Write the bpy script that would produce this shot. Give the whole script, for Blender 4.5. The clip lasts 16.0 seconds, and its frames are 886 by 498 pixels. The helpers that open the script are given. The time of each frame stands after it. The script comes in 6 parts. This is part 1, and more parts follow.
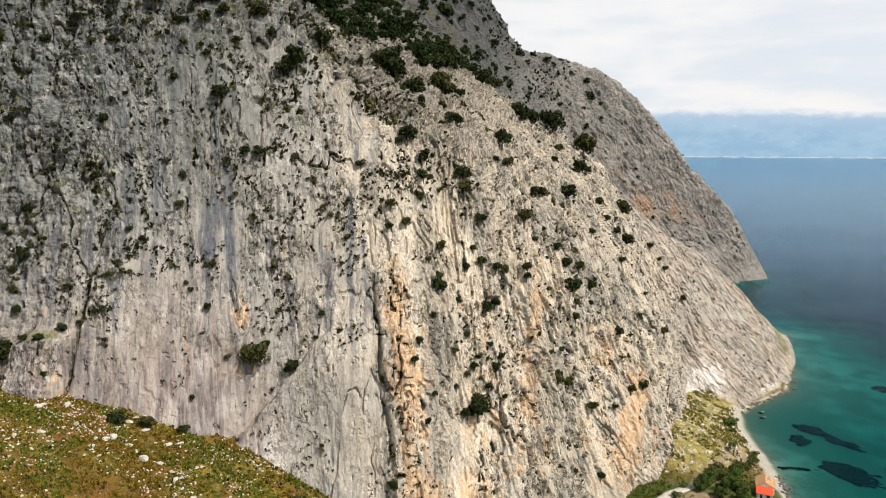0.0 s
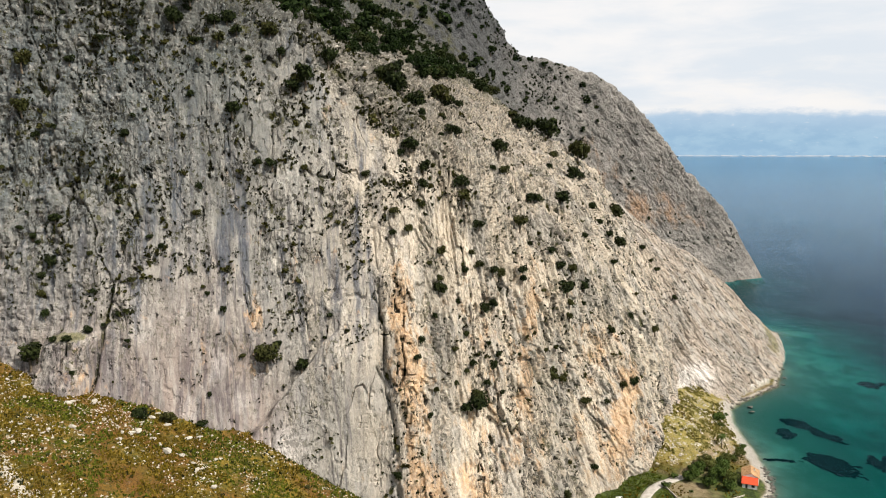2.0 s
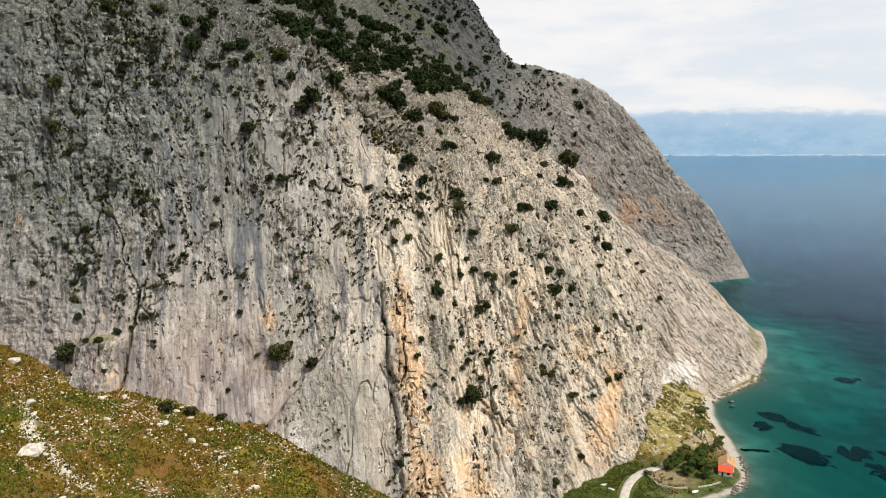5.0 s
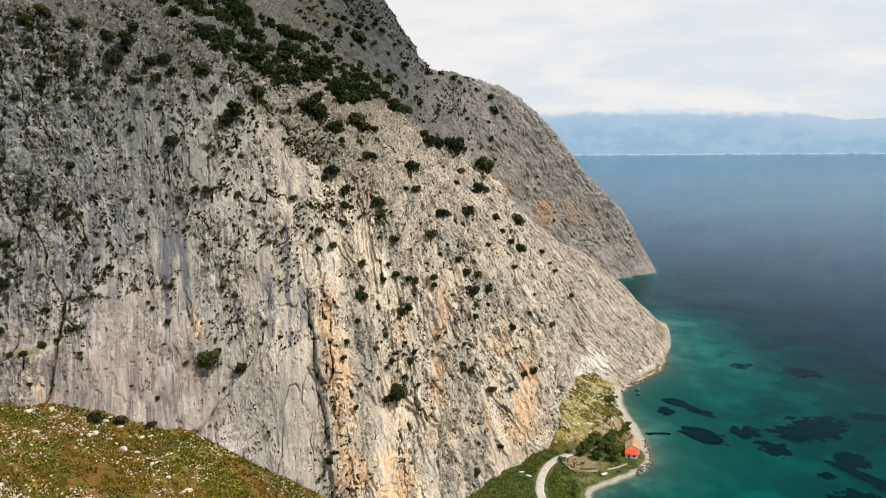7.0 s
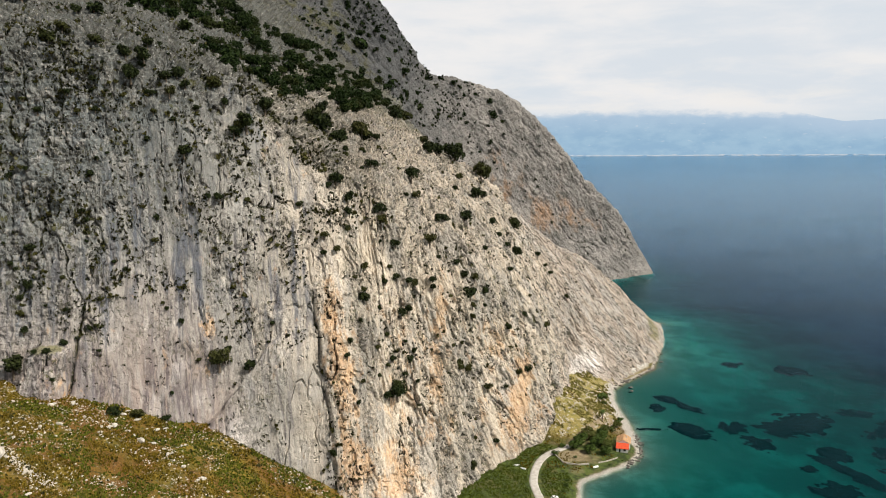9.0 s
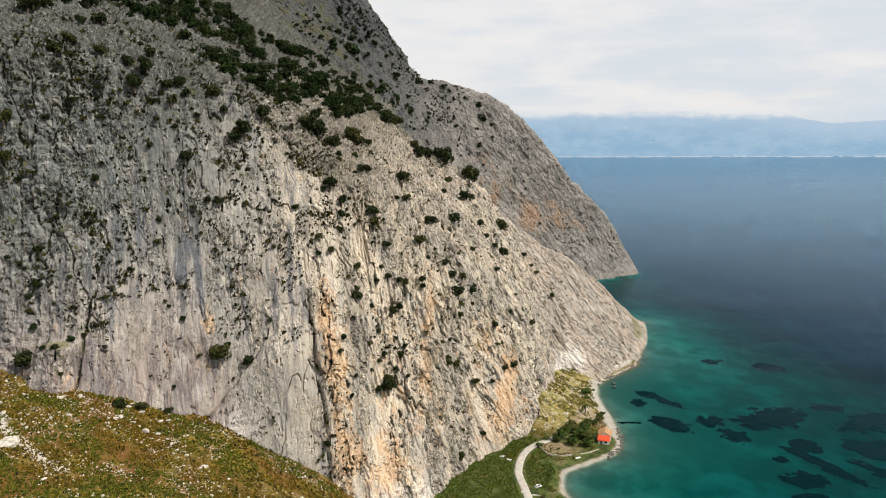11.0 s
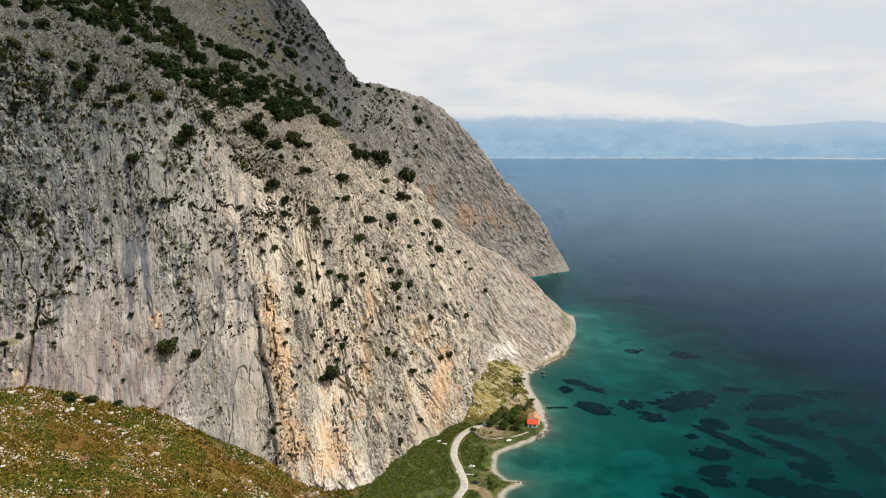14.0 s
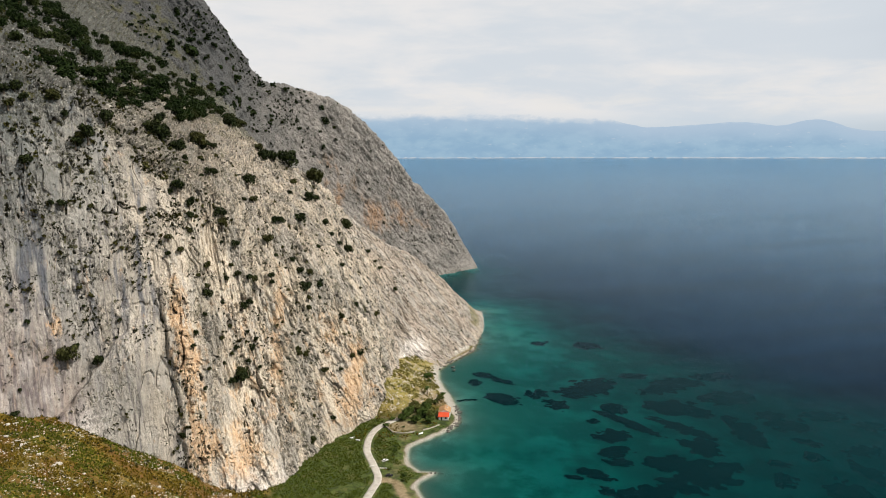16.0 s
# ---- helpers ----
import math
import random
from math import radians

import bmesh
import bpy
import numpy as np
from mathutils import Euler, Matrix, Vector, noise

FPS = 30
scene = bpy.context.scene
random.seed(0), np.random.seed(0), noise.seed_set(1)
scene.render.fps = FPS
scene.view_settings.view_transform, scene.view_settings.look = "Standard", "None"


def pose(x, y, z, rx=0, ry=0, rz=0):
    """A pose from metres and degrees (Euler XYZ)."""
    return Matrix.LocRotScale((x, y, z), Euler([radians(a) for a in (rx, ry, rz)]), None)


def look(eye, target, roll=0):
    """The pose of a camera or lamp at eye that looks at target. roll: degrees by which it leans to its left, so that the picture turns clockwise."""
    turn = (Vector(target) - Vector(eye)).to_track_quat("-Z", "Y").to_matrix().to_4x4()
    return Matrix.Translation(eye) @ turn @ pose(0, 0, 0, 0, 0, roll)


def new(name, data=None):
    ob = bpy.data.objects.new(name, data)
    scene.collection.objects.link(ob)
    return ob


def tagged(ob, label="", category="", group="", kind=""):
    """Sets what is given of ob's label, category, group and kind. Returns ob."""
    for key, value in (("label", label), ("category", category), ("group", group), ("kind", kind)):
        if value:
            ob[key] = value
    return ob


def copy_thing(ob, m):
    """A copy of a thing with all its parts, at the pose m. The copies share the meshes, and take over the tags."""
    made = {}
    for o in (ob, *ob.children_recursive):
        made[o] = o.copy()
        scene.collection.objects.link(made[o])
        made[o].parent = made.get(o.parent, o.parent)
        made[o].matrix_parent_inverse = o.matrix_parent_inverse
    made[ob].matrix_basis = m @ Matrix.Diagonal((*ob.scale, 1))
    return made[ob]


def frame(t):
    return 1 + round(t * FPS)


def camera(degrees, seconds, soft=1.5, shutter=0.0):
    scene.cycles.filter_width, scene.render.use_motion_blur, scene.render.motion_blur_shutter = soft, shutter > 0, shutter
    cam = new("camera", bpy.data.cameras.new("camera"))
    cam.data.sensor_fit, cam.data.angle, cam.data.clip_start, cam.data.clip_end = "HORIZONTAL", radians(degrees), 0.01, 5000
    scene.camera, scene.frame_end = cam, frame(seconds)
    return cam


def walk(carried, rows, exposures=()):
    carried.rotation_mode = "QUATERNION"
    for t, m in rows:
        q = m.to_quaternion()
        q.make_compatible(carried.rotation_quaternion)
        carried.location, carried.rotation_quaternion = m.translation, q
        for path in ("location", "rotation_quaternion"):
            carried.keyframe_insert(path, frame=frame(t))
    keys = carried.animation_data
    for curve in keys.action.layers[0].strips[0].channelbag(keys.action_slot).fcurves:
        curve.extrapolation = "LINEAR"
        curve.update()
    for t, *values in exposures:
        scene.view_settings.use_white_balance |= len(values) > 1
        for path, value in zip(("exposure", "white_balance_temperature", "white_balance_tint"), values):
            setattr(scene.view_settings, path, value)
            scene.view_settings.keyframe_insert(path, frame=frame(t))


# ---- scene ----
cam = camera(63.94, 16.0, soft=0.95)


def aim(x, y, z, turn, tilt, roll):
    """A pose of the camera: turn to the left of north, tilt upward and roll, in degrees."""
    return pose(x, y, z, 90 + tilt, 0, turn) @ pose(0, 0, 0, 0, 0, roll)


walk(cam, [
    (0, aim(0.00, 0.00, 165.00, 0.19, -7.70, 0.36)),
    (0.5, aim(-0.10, -4.56, 166.15, 0.20, -7.70, 0.27)),
    (1, aim(-0.19, -8.86, 167.29, 0.21, -7.72, 0.13)),
    (1.5, aim(-0.02, -13.34, 168.44, 0.21, -7.72, 0.05)),
    (2, aim(-0.22, -17.72, 169.59, 0.16, -7.72, 0.04)),
    (2.5, aim(-0.09, -22.17, 170.94, 0.17, -7.77, 0.00)),
    (3, aim(-0.10, -26.55, 172.07, 0.13, -7.76, -0.04)),
    (5.5, aim(-0.24, -48.88, 178.64, -0.26, -7.83, -0.21)),
    (6, aim(-0.31, -53.54, 180.23, -2.98, -7.88, -0.29)),
    (6.5, aim(-0.53, -58.02, 181.39, -5.82, -7.87, -0.34)),
    (7, aim(-0.76, -62.40, 182.29, -6.42, -7.83, -0.42)),
    (7.5, aim(-0.89, -66.95, 183.22, -6.41, -7.81, -0.45)),
    (8, aim(-1.01, -71.46, 184.46, -6.39, -7.83, -0.44)),
    (8.5, aim(-1.37, -76.03, 185.40, -6.38, -7.81, -0.43)),
    (9, aim(-1.55, -80.63, 186.37, -6.36, -7.82, -0.39)),
    (11.5, aim(-3.50, -103.66, 189.64, -7.82, -7.77, -0.17)),
    (12, aim(-4.22, -108.01, 189.94, -8.73, -7.75, -0.20)),
    (12.5, aim(-4.72, -112.48, 190.22, -8.93, -7.73, -0.16)),
    (13, aim(-5.28, -116.92, 190.55, -9.18, -7.74, -0.12)),
    (13.5, aim(-5.74, -121.58, 190.91, -10.23, -7.74, -0.03)),
    (14, aim(-6.18, -126.27, 191.21, -12.14, -7.78, -0.02)),
    (14.5, aim(-6.65, -130.11, 191.29, -14.22, -7.77, -0.04)),
    (15, aim(-7.29, -132.87, 191.30, -16.31, -7.76, -0.07)),
    (15.5, aim(-7.69, -134.86, 191.47, -18.25, -7.77, -0.05)),
    (16, aim(-8.33, -135.82, 191.10, -19.49, -7.77, -0.13)),
], exposures=[(0, 0.84), (5.5, 0.83), (7.5, 0.74), (9, 0.71), (13.5, 0.66), (16, 0.62)])

# ---- sky and light ----
world = bpy.data.worlds.new("sky")
scene.world = world
world.use_nodes = True
SUN_EL, SUN_AZ = radians(50), radians(127)  # azimuth clockwise from north (+y)


class Nodes:
    """A short way to write node trees."""

    def __init__(self, tree):
        self.tree = tree
        tree.nodes.clear()

    def add(self, kind, inputs=None, **settings):
        node = self.tree.nodes.new("ShaderNode" + kind)
        for key, value in settings.items():
            setattr(node, key, value)
        for key, value in (inputs or {}).items():
            socket = node.inputs[key]
            if isinstance(value, bpy.types.NodeSocket):
                self.tree.links.new(value, socket)
            else:
                socket.default_value = value
        return node

    def math(self, op, a, b=0.0, clamp=False):
        return self.add("Math", {0: a, 1: b}, operation=op, use_clamp=clamp).outputs[0]

    def noise(self, vector, scale, detail=4.0, rough=0.55, distort=0.0):
        return self.add("TexNoise", {"Vector": vector, "Scale": scale, "Detail": detail, "Roughness": rough, "Distortion": distort}).outputs["Fac"]

    def ramp(self, value, lo, hi, out_lo=0.0, out_hi=1.0):
        return self.add("MapRange", {"Value": value, "From Min": lo, "From Max": hi, "To Min": out_lo, "To Max": out_hi}, interpolation_type="SMOOTHSTEP").outputs["Result"]

    def mix(self, fac, a, b, blend="MIX"):
        node = self.add("Mix", data_type="RGBA", blend_type=blend)
        for key, value in ((0, fac), (6, a), (7, b)):
            if isinstance(value, bpy.types.NodeSocket):
                self.tree.links.new(value, node.inputs[key])
            else:
                node.inputs[key].default_value = value if key == 0 else (*value, 1)
        return node.outputs[2]

    def stretch(self, vector, x, y, z):
        return self.add("VectorMath", {0: vector, 1: (x, y, z)}, operation="MULTIPLY").outputs[0]

    def attr(self, name):
        return self.add("Attribute", attribute_name=name).outputs["Fac"]


def sky_nodes():
    n = Nodes(world.node_tree)
    way = n.add("TexCoord").outputs["Generated"]
    sky = n.add("TexSky", sky_type="NISHITA", sun_disc=False, sun_elevation=SUN_EL, sun_rotation=SUN_AZ, altitude=100.0, dust_density=2.5).outputs[0]
    clear = n.add("Background", {"Color": sky, "Strength": 0.07})
    up = n.add("SeparateXYZ", {0: way}).outputs[2]
    low = n.add("VectorMath", {0: way, 1: (1, 1, 4.5)}, operation="MULTIPLY").outputs[0]
    banks = n.noise(low, 2.6, 7, 0.5, 0.5)
    wisps = n.noise(low, 9.0, 6, 0.6, 0.3)
    tone = n.math("ADD", n.math("MULTIPLY", banks, 0.7), n.math("MULTIPLY", wisps, 0.3))
    cloud = n.mix(n.ramp(tone, 0.38, 0.60), (0.77, 0.825, 0.885), (0.955, 0.94, 0.935))
    cloud = n.mix(n.ramp(up, 0.16, 0.8), cloud, (0.50, 0.53, 0.57))
    glow = n.math("MULTIPLY", n.ramp(up, 0.13, 0.07), n.ramp(wisps, 0.4, 0.7))
    cloud = n.mix(n.math("MULTIPLY", glow, 0.6), cloud, (0.96, 0.93, 0.89))
    cloud = n.mix(n.ramp(up, 0.02, 0.062), (0.66, 0.76, 0.85), cloud)
    grey = n.add("Background", {"Color": cloud, "Strength": 0.555})
    cover = n.ramp(n.noise(low, 1.7, 3, 0.5), 0.30, 0.5, 0.82, 1.0)
    mixed = n.add("MixShader", {0: cover, 1: clear.outputs[0], 2: grey.outputs[0]})
    n.add("OutputWorld", {"Surface": mixed.outputs[0]})


sky_nodes()
sun = new("sun", bpy.data.lights.new("sun", "SUN"))
sun.data.energy, sun.data.angle, sun.data.color = 4.2, radians(5), (1.0, 0.93, 0.83)
sun.matrix_world = look((0, 0, 0), (-math.sin(SUN_AZ) * math.cos(SUN_EL), -math.cos(SUN_AZ) * math.cos(SUN_EL), -math.sin(SUN_EL)))

# ---- materials ----
def material(name, build):
    m = bpy.data.materials.new(name)
    m.use_nodes = True
    n = Nodes(m.node_tree)
    surface = build(n)
    n.add("OutputMaterial", {"Surface": surface})
    return m


def finish(n, color, rough=0.9, height=None, strength=0.5, distance=0.1, spec=0.25, metal=0.0):
    args = {"Base Color": color, "Roughness": rough, "Specular IOR Level": spec, "Metallic": metal}
    if height is not None:
        args["Normal"] = n.add("Bump", {"Height": height, "Strength": strength, "Distance": distance}).outputs[0]
    return n.add("BsdfPrincipled", args).outputs[0]


def place(n):
    return n.add("NewGeometry").outputs["Position"]


def rock_nodes(n):
    """Grey limestone: smooth plates with soft run-off bands, dark herbs and painted shade in pits and cracks, ochre
    stains, lichen.
    """
    p = place(n)
    split = n.add("SeparateXYZ", {0: p}).outputs
    wall, rugged, slab = n.attr("flutes"), n.attr("pits"), n.attr("slab")
    # coordinates that follow the joints
    straight = n.add("CombineXYZ", {0: n.attr("bend"), 1: split[1], 2: split[2]}).outputs[0]
    kink = n.add("TexNoise", {"Vector": p, "Scale": 0.5, "Detail": 5.0, "Roughness": 0.7}).outputs["Color"]
    bed = n.add("VectorMath", {0: straight, 1: n.stretch(kink, 1.3, 1.3, 1.3)}, operation="ADD").outputs[0]
    grain = n.noise(n.stretch(bed, 1.0, 0.9, 0.72), 0.8, 8, 0.66)
    knob = n.add("TexVoronoi", {"Vector": n.stretch(bed, 0.62, 0.5, 0.42), "Scale": 1.0, "Detail": 1.0, "Roughness": 0.6}, feature="F1").outputs["Distance"]
    fine = n.noise(p, 2.4, 6, 0.75)
    patch = n.noise(p, 0.05, 6, 0.62)
    base = n.mix(n.ramp(patch, 0.36, 0.62), (0.510, 0.446, 0.348), (0.63, 0.545, 0.42))
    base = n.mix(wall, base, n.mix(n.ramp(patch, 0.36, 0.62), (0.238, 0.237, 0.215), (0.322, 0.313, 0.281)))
    base = n.mix(slab, base, n.mix(n.ramp(patch, 0.36, 0.62), (0.226, 0.183, 0.155), (0.275, 0.223, 0.189)))
    cool = n.noise(n.stretch(straight, 0.09, 0.05, 0.028), 1.0, 6, 0.62)
    base = n.mix(n.math("MULTIPLY", n.ramp(cool, 0.48, 0.60), n.ramp(wall, 0.0, 1.0, 0.55, 0.4)), base, (0.33, 0.325, 0.30))
    # soft upright bands of run-off, blue-grey and pale, in groups
    group = n.noise(n.stretch(straight, 0.035, 0.03, 0.012), 1.0, 3, 0.5)
    streak = n.noise(n.stretch(straight, 0.20, 0.08, 0.009), 1.0, 4, 0.55)
    base = n.mix(n.math("MULTIPLY", n.math("MULTIPLY", n.ramp(streak, 0.47, 0.62), n.ramp(group, 0.36, 0.52)), n.math("MULTIPLY", n.attr("streak"), 0.95)), base, (0.100, 0.110, 0.130))
    thin = n.noise(n.stretch(straight, 0.75, 0.25, 0.010), 1.0, 3, 0.55)
    base = n.mix(n.math("MULTIPLY", n.math("MULTIPLY", n.ramp(thin, 0.52, 0.60), n.ramp(group, 0.42, 0.56, 0.3, 1.0)), n.ramp(wall, 0.0, 1.0, 0.12, 0.70)), base, (0.116, 0.108, 0.116))
    bars = n.noise(n.stretch(straight, 0.50, 0.2, 0.006), 1.0, 3, 0.6)
    base = n.mix(n.math("MULTIPLY", n.math("MULTIPLY", n.ramp(bars, 0.51, 0.555), n.ramp(group, 0.34, 0.52, 0.2, 1.0)), n.math("MULTIPLY", n.math("MULTIPLY", slab, wall), 0.85)), base, (0.122, 0.101, 0.102))
    wash = n.noise(n.stretch(straight, 0.42, 0.2, 0.014), 1.0, 4, 0.55)
    base = n.mix(n.math("MULTIPLY", n.ramp(wash, 0.53, 0.64), n.ramp(wall, 0.0, 1.0, 0.15, 0.45)), base, (0.38, 0.358, 0.32))
    pale = n.noise(n.stretch(bed, 0.4, 0.3, 0.12), 1.0, 6, 0.62)
    base = n.mix(n.math("MULTIPLY", n.ramp(pale, 0.52, 0.64), n.math("MULTIPLY", rugged, 0.5)), base, (0.56, 0.525, 0.455))
    ochre = n.ramp(n.math("ADD", n.attr("stain"), n.math("MULTIPLY", n.math("SUBTRACT", n.noise(n.stretch(bed, 0.22, 0.2, 0.09), 1.0, 8, 0.68), 0.5), 4.6)), 0.36, 1.10)
    base = n.mix(n.math("MULTIPLY", ochre, 0.75), base, n.mix(n.ramp(grain, 0.4, 0.6), (0.50, 0.29, 0.13), (0.60, 0.425, 0.255)))
    base = n.mix(n.attr("fresh"), base, n.mix(n.ramp(grain, 0.4, 0.6), (0.62, 0.58, 0.53), (0.78, 0.745, 0.69)))
    moss = n.ramp(n.math("ADD", n.attr("moss"), n.math("MULTIPLY", n.math("SUBTRACT", n.noise(p, 0.3, 7, 0.75), 0.5), 2.6)), 0.5, 0.9)
    base = n.mix(n.math("MULTIPLY", moss, 0.75), base, (0.156, 0.148, 0.051))
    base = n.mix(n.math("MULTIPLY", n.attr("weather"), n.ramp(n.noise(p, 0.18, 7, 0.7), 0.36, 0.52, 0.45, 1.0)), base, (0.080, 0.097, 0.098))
    # weathered grey skin on part of the rough rock
    skin = n.noise(n.stretch(bed, 0.22, 0.2, 0.12), 1.0, 7, 0.72)
    base = n.mix(n.math("MULTIPLY", n.ramp(skin, 0.50, 0.60), n.math("MULTIPLY", rugged, n.ramp(n.attr("slope"), 0.0, 1.0, 0.33, 0.12))), base, (0.200, 0.195, 0.178))
    # facets: raised grain paler, shade painted into the hollows between
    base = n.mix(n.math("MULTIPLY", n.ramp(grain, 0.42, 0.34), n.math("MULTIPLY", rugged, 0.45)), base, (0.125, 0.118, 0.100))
    base = n.mix(n.math("MULTIPLY", n.ramp(grain, 0.56, 0.66), n.math("MULTIPLY", rugged, 0.30)), base, (0.62, 0.585, 0.51))
    # broken white karst along the brow, the shade of its gaps painted dark
    karst = n.attr("brow")
    base = n.mix(n.math("MULTIPLY", n.ramp(knob, 0.42, 0.30), n.math("MULTIPLY", karst, 0.6)), base, (0.56, 0.54, 0.49))
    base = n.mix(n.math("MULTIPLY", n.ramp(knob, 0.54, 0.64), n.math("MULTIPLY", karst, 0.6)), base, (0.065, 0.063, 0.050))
    # pits of many sizes, thick in some places and rare in others
    crowd = n.noise(p, 0.07, 5, 0.65)

    torn = n.add("TexNoise", {"Vector": p, "Scale": 1.3, "Detail": 3.0, "Roughness": 0.6}).outputs["Color"]
    torn = n.add("VectorMath", {0: bed, 1: n.stretch(torn, 2.2, 2.2, 2.2)}, operation="ADD").outputs[0]

    def pits(x, y, z, least, size, shift):
        cell = n.add("TexVoronoi", {"Vector": n.add("VectorMath", {0: n.stretch(torn, x, y, z), 1: (shift, shift, 0)}, operation="ADD").outputs[0], "Scale": 1.0}, feature="F1")
        luck = n.add("SeparateColor", {0: cell.outputs["Color"]}).outputs[0]
        luck = n.math("ADD", luck, n.ramp(crowd, 0.38, 0.62, -0.22, 0.18))
        radius = n.ramp(luck, least, 1.15, -0.10, size)
        return n.ramp(n.math("SUBTRACT", cell.outputs["Distance"], radius), 0.02, -0.03)

    pock = n.math("MAXIMUM", pits(0.45, 0.34, 0.32, 0.62, 0.48, 0.0), pits(0.85, 0.7, 0.58, 0.42, 0.62, 31.7))
    # fine joints along the bedding, and a speckle of weathered grains
    joint = n.math("ABSOLUTE", n.math("SUBTRACT", n.noise(n.stretch(bed, 0.55, 0.4, 0.10), 1.0, 5, 0.6), 0.5))
    joint = n.math("MULTIPLY", n.ramp(joint, 0.022, 0.005), n.ramp(n.noise(p, 0.13, 4, 0.6), 0.42, 0.56, 0.15, 1.0))
    base = n.mix(n.math("MULTIPLY", joint, n.math("MULTIPLY", rugged, n.ramp(wall, 0.0, 1.0, 0.55, 0.45))), base, (0.115, 0.106, 0.090))
    # long slanting joints of the open slope
    slant = n.math("ABSOLUTE", n.math("SUBTRACT", n.noise(n.stretch(bed, 0.36, 0.012, 0.055), 1.0, 5, 0.62), 0.5))
    slant = n.math("MULTIPLY", n.ramp(slant, 0.040, 0.012), n.math("MULTIPLY", n.attr("slope"), n.ramp(n.noise(p, 0.1, 4, 0.6), 0.40, 0.55, 0.1, 1.0)))
    joint = n.math("MAXIMUM", joint, slant)
    base = n.mix(n.math("MULTIPLY", slant, 0.85), base, (0.075, 0.070, 0.058))
    band = n.noise(n.stretch(bed, 0.55, 0.015, 0.05), 1.0, 4, 0.6)
    base = n.mix(n.math("MULTIPLY", n.ramp(band, 0.50, 0.62), n.math("MULTIPLY", n.attr("slope"), 0.3)), base, (0.25, 0.243, 0.205))
    speck = n.ramp(n.noise(n.stretch(bed, 1.0, 0.9, 0.8), 1.25, 5, 0.72), 0.34, 0.66, 0.74, 1.28)
    speck = n.math("ADD", n.math("MULTIPLY", n.math("SUBTRACT", speck, 1.0), n.math("MULTIPLY", n.ramp(rugged, 0.0, 1.0, 0.30, 1.0), n.math("MULTIPLY", n.ramp(wall, 0.0, 1.0, 1.0, 0.75), n.ramp(n.attr("slope"), 0.0, 1.0, 1.0, 0.55)))), 1.0)
    base = n.add("VectorMath", {0: base, 1: n.add("CombineXYZ", {0: speck, 1: speck, 2: speck}).outputs[0]}, operation="MULTIPLY").outputs[0]
    long = n.math("ABSOLUTE", n.math("SUBTRACT", n.noise(n.stretch(bed, 0.16, 0.12, 0.055), 1.0, 6, 0.62), 0.5))
    long = n.math("MULTIPLY", n.ramp(long, 0.011, 0.003), n.ramp(crowd, 0.44, 0.54))
    hair = n.math("ABSOLUTE", n.math("SUBTRACT", n.noise(n.stretch(bed, 0.42, 0.3, 0.13), 1.0, 5, 0.6), 0.5))
    hair = n.math("MULTIPLY", n.ramp(hair, 0.014, 0.005), n.ramp(n.noise(p, 0.10, 5, 0.7), 0.48, 0.57, 0.0, 0.85))
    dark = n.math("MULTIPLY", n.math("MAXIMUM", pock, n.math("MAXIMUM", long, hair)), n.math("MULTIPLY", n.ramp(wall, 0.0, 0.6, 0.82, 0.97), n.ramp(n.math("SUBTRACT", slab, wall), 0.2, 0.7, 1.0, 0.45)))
    # shade of the modelled slots, cracks and gully, put into the colour
    ragged = n.math("ADD", n.attr("gap_shade"), n.math("MULTIPLY", n.math("SUBTRACT", grain, 0.5), 1.6))
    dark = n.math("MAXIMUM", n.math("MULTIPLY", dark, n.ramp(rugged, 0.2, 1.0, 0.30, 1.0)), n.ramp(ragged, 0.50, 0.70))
    herb_shade = n.mix(n.ramp(n.noise(p, 0.15, 5, 0.7), 0.45, 0.62), (0.024, 0.023, 0.018), (0.066, 0.066, 0.020))
    base = n.mix(n.math("MULTIPLY", dark, 0.92), base, herb_shade)
    base = n.mix(n.math("MULTIPLY", n.ramp(fine, 0.58, 0.68), n.math("MULTIPLY", rugged, 0.25)), base, (0.13, 0.12, 0.098))
    tall = n.math("ADD", n.math("SUBTRACT", n.math("MULTIPLY", grain, 1.1), n.math("MULTIPLY", knob, 0.45)), n.math("SUBTRACT", n.math("MULTIPLY", fine, 0.35), n.math("MULTIPLY", n.math("MAXIMUM", dark, n.math("MULTIPLY", joint, 0.6)), 0.7)))
    tall = n.math("ADD", n.math("MULTIPLY", tall, n.ramp(rugged, 0.0, 1.0, 0.25, 1.0)), n.math("MULTIPLY", thin, n.math("MULTIPLY", wall, -0.2)))
    base = n.add("VectorMath", {0: base, 1: (0.930, 0.908, 0.912)}, operation="MULTIPLY").outputs[0]      # a faint cool cast in the stone
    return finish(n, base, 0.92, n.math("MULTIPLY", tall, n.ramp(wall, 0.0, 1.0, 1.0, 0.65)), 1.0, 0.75)


